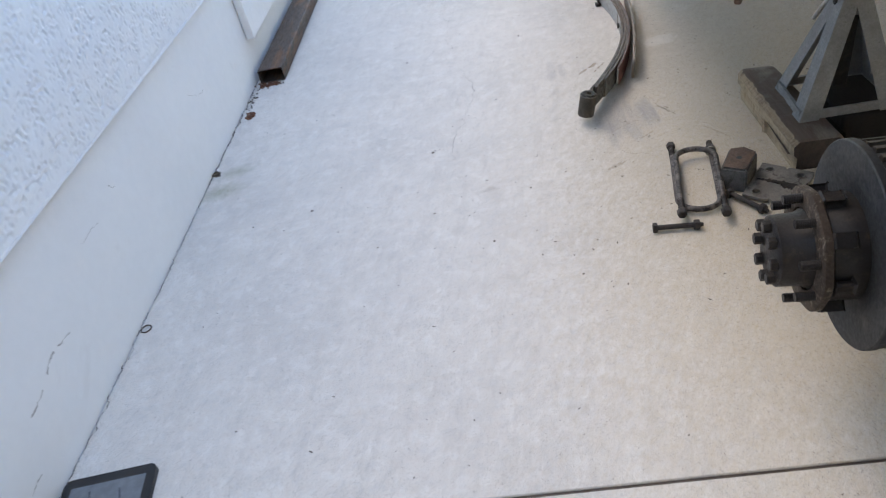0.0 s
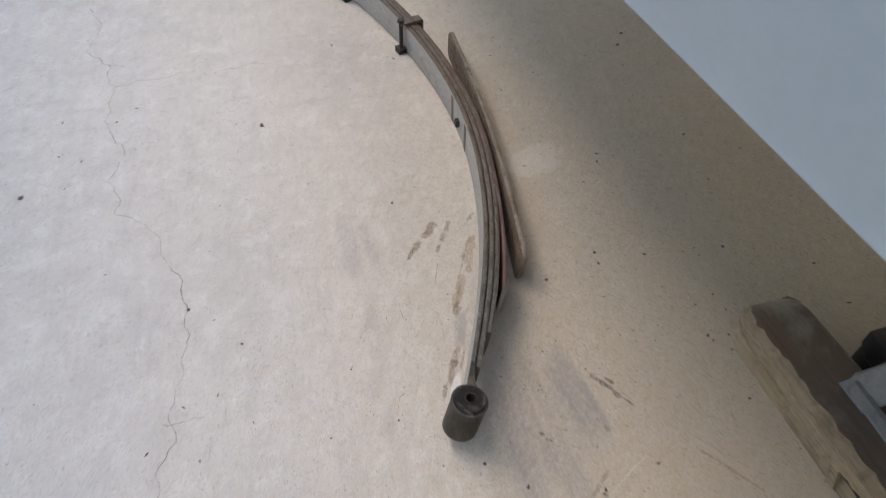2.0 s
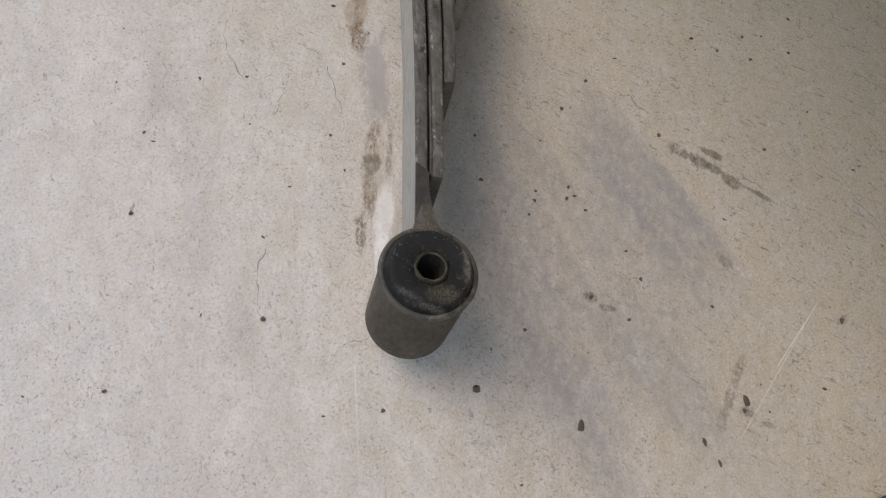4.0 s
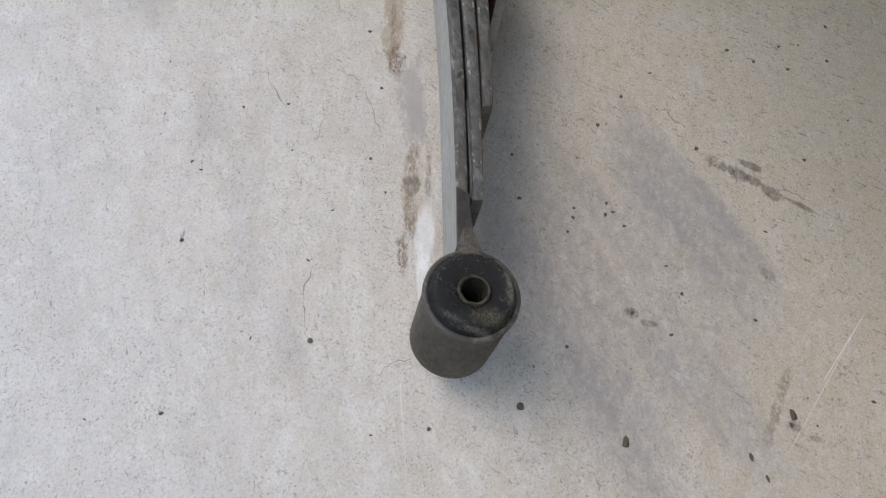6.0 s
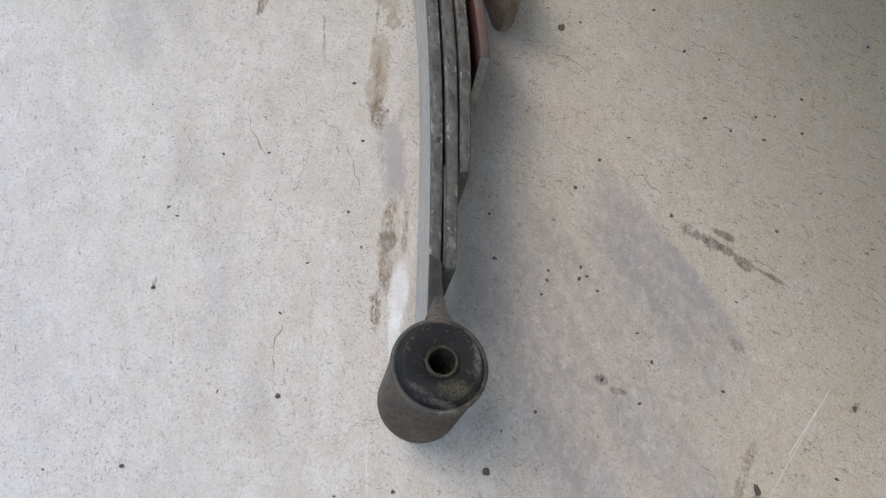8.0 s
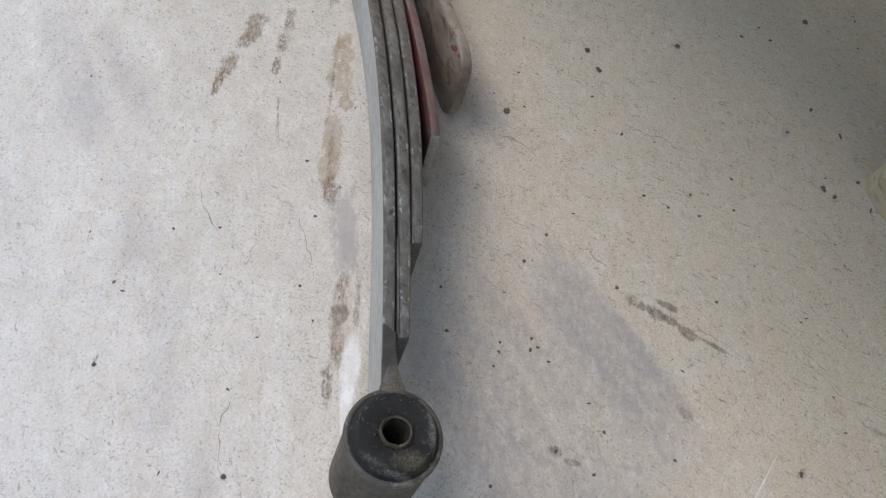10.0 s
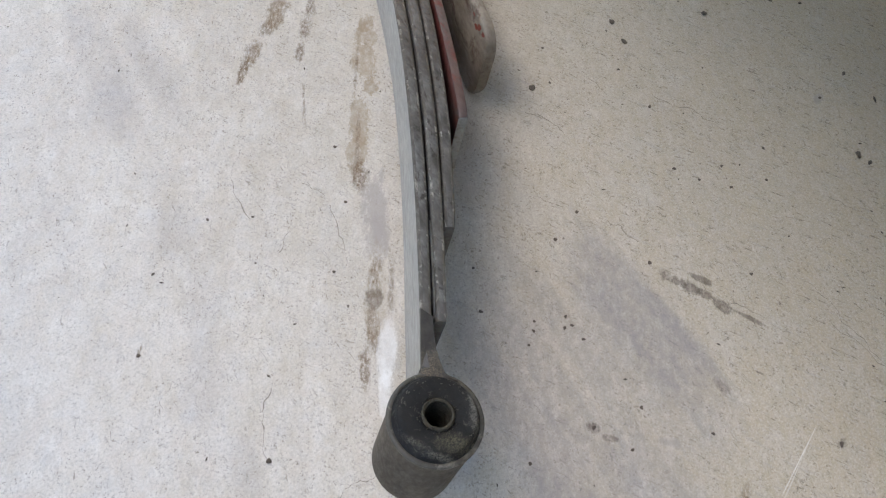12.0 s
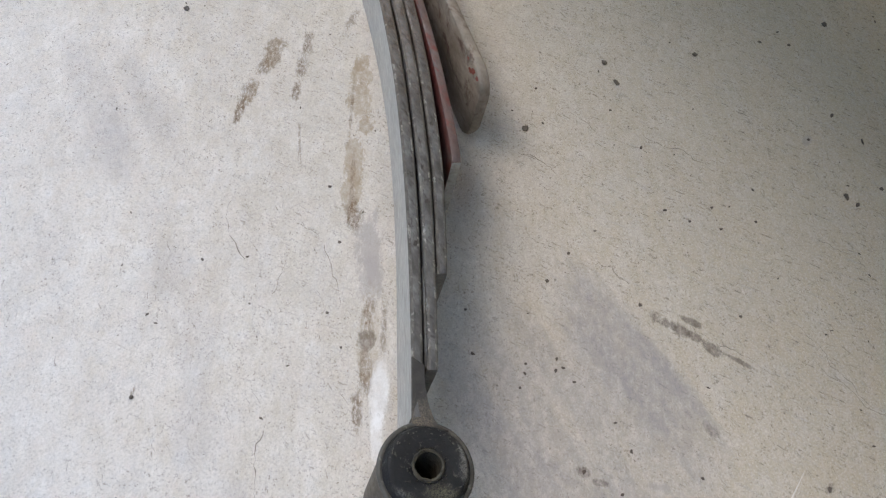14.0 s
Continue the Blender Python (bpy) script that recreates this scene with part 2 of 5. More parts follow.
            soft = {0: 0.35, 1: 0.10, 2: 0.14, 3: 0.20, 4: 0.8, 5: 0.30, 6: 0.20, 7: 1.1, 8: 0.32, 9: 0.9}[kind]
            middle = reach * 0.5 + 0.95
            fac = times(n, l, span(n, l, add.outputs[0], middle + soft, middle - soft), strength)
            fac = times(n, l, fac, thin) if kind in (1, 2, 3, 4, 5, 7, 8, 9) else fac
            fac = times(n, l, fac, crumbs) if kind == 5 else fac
            col = blend(n, l, fac, col, STAIN_SHADE_COLOURS[kind])
        return col

    # the painted vehicle shade goes on before the grain
    col = stained_and_shaded(SHADE_TINTS, col)
    col = blend(n, l, times(n, l, span(n, l, grain, 0.52, 0.70), 0.30), col, (0.36, 0.33, 0.305))
    col = blend(n, l, times(n, l, times(n, l, span(n, l, brushed, 0.55, 0.70), 0.55), driven), col, (0.38, 0.35, 0.325))
    col = blend(n, l, times(n, l, span(n, l, crossed, 0.58, 0.72), 0.34), col, (0.44, 0.405, 0.375))
    col = blend(n, l, times(n, l, span(n, l, fine, 0.50, 0.66), 0.34), col, (0.31, 0.28, 0.255))
    col = blend(n, l, times(n, l, span(n, l, fine, 0.47, 0.33), 0.28), col, (0.84, 0.80, 0.755))
    # pits and short dark scratches, thick in some patches and few in others
    bare = span(n, l, noise_at(n, l, w, 9.0, 6, 0.7), 0.34, 0.54, 0.42, 1.0)
    for way, scale, size, strength, lo, where_driven in ((None, 420.0, 0.32, 0.48, 0.44, False), (None, 250.0, 0.22, 0.62, 0.44, False), (None, 150.0, 0.135, 0.90, 0.45, False), (None, 90.0, 0.075, 0.80, 0.46, False), (None, 230.0, 0.20, 0.80, 0.47, True), ((-1.0, 6.0), 420.0, 0.26, 0.75, 0.46, True),
                                                           ((-0.75, 14.0), 300.0, 0.13, 0.65, 0.48, True), ((1.2, 5.0), 380.0, 0.24, 0.62, 0.50, False), ((1.7, 10.0), 300.0, 0.18, 0.70, 0.51, False)):
        here = after(col, w)
        where = drawn_out(n, l, here, *way) if way else here
        ragged = shaken(n, l, where, scale * 3.0, 1.3 / scale)
        v = n.new("ShaderNodeTexVoronoi")
        v.inputs["Scale"].default_value = scale
        l.new(ragged, v.inputs["Vector"])
        mask = span(n, l, noise_at(n, l, here, 20.0 + scale * 0.15, 5, 0.75), lo, lo + 0.10)
        mask = times(n, l, mask, driven if where_driven else bare)
        col = blend(n, l, times(n, l, times(n, l, span(n, l, v.outputs["Distance"], size, size * 0.55), mask), strength), col, (0.165, 0.130, 0.104) if scale > 100 else (0.20, 0.115, 0.075))
    col = stained_and_shaded(BROWN_STAINS_FIRST + BROWN_STAINS_SECOND + SCUFFS + MARKS_FIRST + TYRE_AND_SHADOW_MARKS + MARKS_SECOND + MARKS_THIRD, col)
    l.new(col, s.inputs["Base Color"])
    l.new(span(n, l, mottled, 0.3, 0.7, 0.62, 0.85), s.inputs["Roughness"])
    s.inputs["Specular IOR Level"].default_value = 0.3
    bumped(n, l, s, fine, 0.30, 0.0008)
    return m


CONCRETE = concrete()
DARK_JOINT = worn("joint_dirt", (0.06, 0.045, 0.035), (0.10, 0.075, 0.06), scale=40)
EARTH = worn("ground_concrete", (0.42, 0.40, 0.36), (0.36, 0.34, 0.31), scale=1.5, fine=60)
CRACK_BROWN = worn("crack_dust", (0.20, 0.165, 0.135), (0.30, 0.26, 0.22), scale=60)
STEM_PAINT = worn("painted_stem_wall", (0.84, 0.845, 0.85), (0.81, 0.815, 0.825), (0.76, 0.76, 0.765), scale=3, fine=32, bump=0.12, depth=0.002, mottle=0.05, cut=(0.62, 0.72))
STUCCO = worn("white_stucco", (0.87, 0.875, 0.88), (0.83, 0.835, 0.845), scale=7, fine=70, bump=0.25, depth=0.001, mottle=0.08, rough=(0.8, 0.95))
CRACK_GREY = worn("crack_grey", (0.40, 0.39, 0.38), (0.58, 0.57, 0.56))
RUST_TUBE = worn("rusted_steel", (0.105, 0.072, 0.056), (0.070, 0.058, 0.052), (0.165, 0.082, 0.042), scale=9, fine=120, stretch=(1, 0.2, 1), metal=0.25, cut=(0.50, 0.64))
RUST_FLAKE = worn("rust_flakes", (0.20, 0.075, 0.035), (0.11, 0.05, 0.03), scale=60)
SPRING_FACE = worn("dusty_grey_spring_steel", (0.36, 0.355, 0.335), (0.43, 0.425, 0.40), (0.25, 0.235, 0.215), scale=16, fine=190, stretch=(1, 0.5, 1), metal=0.3, rough=(0.45, 0.7), cut=(0.56, 0.70))
SPRING_EDGE = worn("brown_grey_spring_steel", (0.050, 0.043, 0.038), (0.185, 0.180, 0.172), (0.032, 0.025, 0.021), scale=75, fine=420, stretch=(1, 0.4, 1), metal=0.15, rough=(0.6, 0.85), bump=1.0, cut=(0.53, 0.62), mottle=0.75)
SPRING_WORN = worn("worn_leaf_corner", (0.150, 0.140, 0.124), (0.060, 0.051, 0.042), (0.28, 0.265, 0.238), scale=130, fine=420, stretch=(1, 0.5, 1), metal=0.2, rough=(0.55, 0.8), bump=0.8, cut=(0.56, 0.63), mottle=0.7)
SPRING_RED = worn("red_primed_spring_steel", (0.155, 0.036, 0.027), (0.110, 0.042, 0.034), (0.095, 0.070, 0.060), scale=30, fine=190, stretch=(1, 0.5, 1), metal=0.1, cut=(0.54, 0.64))
PAINT_RED = worn("chipped_red_paint", (0.27, 0.062, 0.036), (0.20, 0.050, 0.032), (0.15, 0.075, 0.050), scale=220, fine=500)
# cut ends are coloured paler to stand in for light on them
SPRING_CUT_LIT = worn("lit_cut_leaf_end", (0.125, 0.112, 0.096), (0.19, 0.175, 0.155), (0.075, 0.060, 0.048), scale=80, fine=300, metal=0.2, rough=(0.55, 0.8))
SPRING_CUT_LIT_PALE = worn("pale_lit_cut_leaf_end", (0.36, 0.34, 0.30), (0.42, 0.395, 0.35), (0.18, 0.16, 0.135), scale=60, fine=300, metal=0.1, rough=(0.6, 0.85))
SPRING_RED_WORN = worn("rubbed_red_primer", (0.100, 0.052, 0.043), (0.140, 0.110, 0.098), (0.15, 0.036, 0.027), scale=70, fine=300, stretch=(1, 0.4, 1), metal=0.1, bump=0.6, cut=(0.52, 0.62))
SPRING_RUST = worn("rusty_helper_leaf", (0.165, 0.125, 0.090), (0.29, 0.248, 0.198), (0.090, 0.052, 0.034), scale=44, fine=200, stretch=(1, 0.5, 1), metal=0.15, bump=0.6, cut=(0.53, 0.65))
EYE_STEEL = worn("grimy_eye_steel", (0.050, 0.042, 0.032), (0.096, 0.080, 0.060), (0.032, 0.027, 0.022), scale=48, fine=340, stretch=(1, 1, 0.5), metal=0.25, rough=(0.5, 0.75), bump=0.2, mottle=0.25, cut=(0.53, 0.70))
RUBBER = worn("black_rubber", (0.011, 0.011, 0.012), (0.019, 0.019, 0.019), (0.10, 0.095, 0.08), scale=150, fine=600, rough=(0.55, 0.75), bump=0.5, cut=(0.59, 0.70))
RUBBER.node_tree.nodes["Principled BSDF"].inputs["Specular IOR Level"].default_value = 0.25


def dusted(m, patches):
    """Lay patches of dry dust over a surface: place, half sizes, turn, colour."""
    n, l = m.node_tree.nodes, m.node_tree.links
    base = n["Principled BSDF"].inputs["Base Color"]
    col, here = base.links[0].from_socket, n.new("ShaderNodeNewGeometry").outputs["Position"]
    ragged = noise_at(n, l, here, 420.0, 8, 0.75)
    dots = span(n, l, noise_at(n, l, here, 1500.0, 5, 0.75), 0.40, 0.58)
    for x, y, rx, ry, turn, colour, strength in patches:
        k = n.new("ShaderNodeMapping")
        k.vector_type = "TEXTURE"
        k.inputs["Location"].default_value, k.inputs["Rotation"].default_value = (x, y, 0), (0, 0, turn)
        k.inputs["Scale"].default_value = (rx, ry, 1000.0)
        l.new(here, k.inputs[0])
        d, add = n.new("ShaderNodeVectorMath"), n.new("ShaderNodeMath")
        d.operation, add.operation = "LENGTH", "MULTIPLY_ADD"
        l.new(k.outputs[0], d.inputs[0])
        l.new(ragged, add.inputs[0])
        add.inputs[1].default_value = 3.0
        l.new(d.outputs["Value"], add.inputs[2])
        col = blend(n, l, times(n, l, times(n, l, span(n, l, add.outputs[0], 2.9, 1.9), dots), strength), col, colour)
    l.new(col, base)


dusted(RUBBER, [(0.2670, 1.7770, 0.0075, 0.0042, -0.65, (0.115, 0.105, 0.070), 0.85), (0.2815, 1.7822, 0.0065, 0.0020, 1.10, (0.16, 0.155, 0.14), 0.85),
                (0.2520, 1.7850, 0.0060, 0.0016, -1.00, (0.12, 0.115, 0.10), 0.70),
                (0.2595, 1.7735, 0.0090, 0.0014, -0.75, (0.16, 0.15, 0.125), 0.90), (0.2850, 1.7900, 0.0075, 0.0013, 1.35, (0.20, 0.195, 0.18), 0.90)])
RUST_DUST = (0.215, 0.130, 0.080)
for steel in (SPRING_EDGE, SPRING_WORN):
    dusted(steel, [(0.440, 2.42, 0.12, 0.36, 0.15, RUST_DUST, 0.62), (0.385, 2.10, 0.06, 0.12, -0.2, (0.17, 0.115, 0.078), 0.45), (0.40, 2.80, 0.15, 0.25, 0.0, (0.17, 0.12, 0.085), 0.40)])
NECK_STEEL = worn("dark_scaled_neck_steel", (0.030, 0.026, 0.022), (0.052, 0.046, 0.039), (0.022, 0.018, 0.015), scale=60, fine=260, metal=0.2, rough=(0.5, 0.75), bump=0.5, cut=(0.57, 0.70))
dusted(NECK_STEEL, [(0.2680, 1.8120, 0.0180, 0.0075, 0.15, (0.205, 0.165, 0.112), 0.75), (0.2590, 1.8150, 0.0050, 0.0095, 0.30, (0.27, 0.235, 0.180), 0.90)])
SCUFF = worn("pale_dust_scuff", (0.095, 0.090, 0.078), (0.060, 0.057, 0.048), scale=200)
RUBBER_LIP = worn("worn_rubber_lip", (0.078, 0.071, 0.059), (0.046, 0.042, 0.036), (0.175, 0.162, 0.138), scale=90, fine=340, rough=(0.45, 0.7), cut=(0.54, 0.66))
SLEEVE = worn("brass_brown_sleeve", (0.046, 0.040, 0.029), (0.095, 0.083, 0.062), (0.018, 0.015, 0.012), scale=160, fine=400, metal=0.5, bump=0.8)
BLACK_IRON = worn("dark_oxidised_iron", (0.026, 0.021, 0.019), (0.044, 0.035, 0.031), (0.085, 0.058, 0.042), scale=45, fine=260, metal=0.3, rough=(0.45, 0.75), cut=(0.56, 0.68))
ROD_IRON = worn("mottled_u_bolt_steel", (0.036, 0.026, 0.021), (0.175, 0.150, 0.134), (0.020, 0.015, 0.013), scale=46, fine=260, metal=0.3, rough=(0.45, 0.7), cut=(0.50, 0.57))
CAST_GREY = worn("grey_cast_iron", (0.095, 0.091, 0.087), (0.135, 0.130, 0.126), (0.055, 0.046, 0.040), scale=26, fine=240, metal=0.3, bump=0.6)
RUST_TOP = worn("brown_rusted_face", (0.085, 0.052, 0.036), (0.125, 0.075, 0.050), (0.055, 0.036, 0.028), scale=45, fine=240, metal=0.15)
PLATE_STEEL = worn("scaled_plate_steel", (0.185, 0.162, 0.138), (0.265, 0.240, 0.208), (0.075, 0.060, 0.050), scale=24, fine=200, metal=0.2, bump=0.6, cut=(0.57, 0.68))
GALVANISED = worn("dull_galvanised_washer", (0.34, 0.32, 0.28), (0.26, 0.24, 0.21), (0.14, 0.11, 0.09), scale=60, metal=0.4)
ROTOR_STEEL = worn("dark_grey_rotor", (0.030, 0.031, 0.033), (0.042, 0.043, 0.045), (0.075, 0.074, 0.074), scale=9, fine=130, metal=0.3, rough=(0.5, 0.7), cut=(0.60, 0.75))
RIB_BROWN = worn("dusty_brown_cast_ribs", (0.120, 0.098, 0.074), (0.080, 0.065, 0.050), (0.050, 0.042, 0.036), scale=30, fine=200, metal=0.1)
HUB_IRON = worn("oily_hub_iron", (0.014, 0.011, 0.010), (0.022, 0.017, 0.015), (0.042, 0.029, 0.022), scale=34, fine=220, metal=0.3, rough=(0.4, 0.65), cut=(0.55, 0.67))
FLANGE_IRON = worn("rust_ringed_flange", (0.055, 0.039, 0.029), (0.085, 0.062, 0.047), (0.20, 0.165, 0.125), scale=40, fine=220, metal=0.55, cut=(0.54, 0.64))
STAND_PAINT = worn("grey_hammered_paint", (0.235, 0.235, 0.228), (0.31, 0.308, 0.298), (0.155, 0.145, 0.130), scale=26, fine=190, metal=0.15, rough=(0.4, 0.65), cut=(0.60, 0.70))
CHROME = worn("bright_zinc", (0.62, 0.63, 0.64), (0.50, 0.51, 0.52), scale=60, metal=0.9, rough=(0.25, 0.45))
DARK_STEEL = worn("black_chassis_paint", (0.022, 0.022, 0.024), (0.036, 0.035, 0.036), (0.06, 0.048, 0.04), scale=18, fine=150, metal=0.2, rough=(0.45, 0.75))
# pale so that the unseen underside bounces light onto the slab
UNDERSEAL = worn("pale_bounce_underseal", (0.26, 0.235, 0.195), (0.20, 0.18, 0.15), (0.12, 0.10, 0.08), scale=9, fine=90, rough=(0.75, 0.95), cut=(0.56, 0.68))
BROWN_METAL = worn("bare_brown_inner_panel", (0.155, 0.135, 0.12), (0.20, 0.175, 0.155), (0.15, 0.075, 0.045), scale=22, fine=180, metal=0.2, cut=(0.56, 0.68))
# dusty body paint, greyed so that the lip's shade is in its colour
LINER_PAINT = worn("dusty_shaded_inner_paint", (0.33, 0.37, 0.40), (0.27, 0.30, 0.325), (0.18, 0.19, 0.20), scale=14, fine=140, cut=(0.58, 0.72))
BODY_PAINT = worn("pale_blue_white_body_paint", (0.385, 0.470, 0.520), (0.372, 0.455, 0.505), (0.350, 0.425, 0.470), scale=6, fine=90, rough=(0.30, 0.42), bump=0.02, depth=0.0003, mottle=0.08, cut=(0.6, 0.75), coat=0.25)
# near-black colour that paints the shade in holes
HOLE_SHADE = worn("hole_shade_black", (0.02, 0.022, 0.025), (0.03, 0.032, 0.035))
GROOVE = worn("dusty_panel_groove", (0.09, 0.10, 0.11), (0.13, 0.145, 0.155), scale=40)
TABLET_FRAME = worn("black_plastic_bezel", (0.012, 0.012, 0.014), (0.018, 0.018, 0.020), scale=40, rough=(0.3, 0.45), bump=0.05)
TABLET_GLASS = worn("grey_tablet_screen", (0.14, 0.155, 0.175), (0.17, 0.185, 0.205), scale=12, fine=60, rough=(0.10, 0.22), bump=0.02, coat=0.5)
SMUDGE = worn("screen_smudge", (0.075, 0.085, 0.10), (0.09, 0.10, 0.115), scale=40, rough=(0.2, 0.3))
GRIT = worn("dark_grit", (0.078, 0.060, 0.046), (0.140, 0.108, 0.082), scale=300)


def timber(name, a, b, c, d, fibres=0.6, relief=0.6):
    m, n, l, s = graph(name)
    w = coords(n, l, (1.0, 0.06, 1.0))
    rings = noise_at(n, l, w, 55.0, 6, 0.65, 1.2)
    patch = noise_at(n, l, coords(n, l, (1.0, 0.5, 1.0)), 11.0, 6, 0.65, 0.5)
    fibre = noise_at(n, l, w, 260.0, 4, 0.7)
    col = blend(n, l, span(n, l, rings, 0.36, 0.64), a, b)
    col = blend(n, l, span(n, l, patch, 0.50, 0.66), col, c)
    col = blend(n, l, times(n, l, span(n, l, fibre, 0.5, 0.72), fibres), col, d)
    l.new(col, s.inputs["Base Color"])
    s.inputs["Roughness"].default_value = 0.85
    bumped(n, l, s, rings, relief, 0.004)
    return m


WOOD_TOP = timber("weathered_brown_timber", (0.122, 0.084, 0.060), (0.152, 0.110, 0.082), (0.23, 0.195, 0.160), (0.080, 0.055, 0.040), 0.35, 0.35)
WOOD_EDGE = timber("rubbed_timber_edge", (0.24, 0.175, 0.105), (0.32, 0.25, 0.165), (0.15, 0.105, 0.070), (0.12, 0.085, 0.055))
WOOD_SIDE = timber("split_pale_timber", (0.33, 0.255, 0.160), (0.43, 0.355, 0.245), (0.21, 0.165, 0.110), (0.095, 0.068, 0.045))
WOOD_END = timber("dark_timber_end", (0.075, 0.055, 0.043), (0.055, 0.040, 0.032), (0.095, 0.070, 0.055), (0.035, 0.026, 0.021))
WOOD_DARK = timber("black_timber", (0.014, 0.011, 0.010), (0.020, 0.015, 0.013), (0.026, 0.020, 0.017), (0.009, 0.007, 0.006))

# ---- building helpers ----
BASE = {}


def thing(name, loc, label, category, group="", kind=""):
    ob = new(name)
    ob.location = loc
    ob.empty_display_size = 0.05
    BASE[ob] = Vector(loc)
    return tagged(ob, label, category, group, kind)


def part(name, bm, material, parent=None, label="", smooth=None):
    """Link a bmesh, given in world coordinates, as one mesh object under a thing or a part."""
    origin = BASE[parent] if parent else Vector((0, 0, 0))
    bmesh.ops.translate(bm, verts=bm.verts, vec=-origin)
    me = bpy.data.meshes.new(name)
    bmesh.ops.recalc_face_normals(bm, faces=bm.faces)
    bm.to_mesh(me)
    bm.free()
    for mt in material if isinstance(material, (list, tuple)) else [material]:
        me.materials.append(mt)
    if smooth:
        me.shade_smooth()
        me.set_sharp_from_angle(angle=radians(smooth))
    ob = new(name, me)
    ob.parent = parent
    BASE[ob] = origin
    if label:
        ob["label"] = label
    return ob


def box(x0, x1, y0, y1, z0, z1, bevel=0.0, seg=2, bm=None):
    bm = bm or bmesh.new()
    made = bmesh.ops.create_cube(bm, size=1.0)["verts"]
    for v in made:
        v.co = Vector(((x0 + x1) / 2 + v.co.x * (x1 - x0), (y0 + y1) / 2 + v.co.y * (y1 - y0), (z0 + z1) / 2 + v.co.z * (z1 - z0)))
    if bevel:
        edges = {e for v in made for e in v.link_edges}
        bmesh.ops.bevel(bm, geom=list(edges), offset=bevel, segments=seg, affect="EDGES", profile=0.5)
    return bm


def lathe(profile, at, axis=(0, 0, 1), seg=32, bm=None, closed=False):
    """Turn a profile of (radius, height along the axis) round an axis through the point at."""
    bm = bm or bmesh.new()
    q = Vector(axis).to_track_quat("Z", "Y").to_matrix()
    rings = []
    for r, h in profile:
        if r < 1e-6:
            rings.append([bm.verts.new(Vector(at) + q @ Vector((0, 0, h)))])
        else:
            rings.append([bm.verts.new(Vector(at) + q @ Vector((r * math.cos(2 * math.pi * i / seg), r * math.sin(2 * math.pi * i / seg), h))) for i in range(seg)])
    pairs = list(zip(rings, rings[1:]))
    if closed:
        pairs.append((rings[-1], rings[0]))
    for a, b in pairs:
        for i in range(seg):
            j = (i + 1) % seg
            quad = [a[i % len(a)], a[j % len(a)], b[j % len(b)], b[i % len(b)]]
            quad = list(dict.fromkeys(quad))
            if len(quad) > 2:
                bm.faces.new(quad)
    return bm


def rod(points, r, seg=12, bm=None):
    """A round bar along a line of points, with flat ends."""
    bm = bm or bmesh.new()
    pts = [Vector(p) for p in points]
    rings = []
    up = Vector((0, 0, 1))
    for i, p in enumerate(pts):
        d = (pts[min(i + 1, len(pts) - 1)] - pts[max(i - 1, 0)]).normalized()
        side = d.cross(up)
        side = side.normalized() if side.length > 1e-3 else Vector((1, 0, 0))
        over = side.cross(d)
        rr = r[i] if isinstance(r, (list, tuple)) else r
        rings.append([bm.verts.new(p + rr * (math.cos(2 * math.pi * k / seg) * side + math.sin(2 * math.pi * k / seg) * over)) for k in range(seg)])
    for a, b in zip(rings, rings[1:]):
        for k in range(seg):
            bm.faces.new((a[k], a[(k + 1) % seg], b[(k + 1) % seg], b[k]))
    bm.faces.new(rings[0])
    bm.faces.new(rings[-1])
    return bm


def hex_head(a, b, r, bm=None, seg=6):
    """A hexagonal head or nut between two points, with chamfered ends."""
    a, b = Vector(a), Vector(b)
    h = (b - a).length
    return lathe([(0, 0), (r * 0.86, 0), (r, h * 0.12), (r, h * 0.88), (r * 0.86, h), (0, h)], a, b - a, seg, bm)


def slab_of(outline, thick, to_world, bm=None):
    """Extrude a plane outline of (u, v) by thick; to_world maps (u, v, w) to the world."""
    bm = bm or bmesh.new()
    lo = [bm.verts.new(to_world(u, v, 0.0)) for u, v in outline]
    hi = [bm.verts.new(to_world(u, v, thick)) for u, v in outline]
    bm.faces.new(lo)
    bm.faces.new(hi)
    for i in range(len(lo)):
        j = (i + 1) % len(lo)
        bm.faces.new((lo[i], lo[j], hi[j], hi[i]))
    return bm


def bar(a, b, w, h, up=(0, 0, 1), bevel=0.0015, bm=None):
    """A rectangular bar between two points, w wide and h high."""
    a, b = Vector(a), Vector(b)
    d = (b - a).normalized()
    side = d.cross(Vector(up)).normalized()
    over = side.cross(d)
    bm = bm or bmesh.new()
    made = bmesh.ops.create_cube(bm, size=1.0)["verts"]
    for v in made:
        v.co = (a + b) / 2 + d * (v.co.x * (b - a).length) + side * (v.co.y * w) + over * (v.co.z * h)
    if bevel:
        bmesh.ops.bevel(bm, geom=list({e for v in made for e in v.link_edges}), offset=bevel, segments=1, affect="EDGES")
    return bm


# ---- ground, slab and wall ----
ground = part("ground", box(-150, 150, -150, 150, -0.5, -0.12), EARTH)
tagged(ground, "wide pale concrete ground reaching to the horizon", "ground", kind="structure")
pavement = thing("pavement", (0, 0, 0), "pale worn concrete slab with stains and one tooled joint", "concrete floor", kind="structure")
JOINT = 0.660
part("slab", box(-0.868, 9.0, JOINT + 0.003, 12.0, -0.10, 0.0, 0.002, 1), CONCRETE, pavement)
part("slab", box(-0.868, 9.0, -12.0, JOINT - 0.003, -0.10, 0.0, 0.002, 1), CONCRETE, pavement)
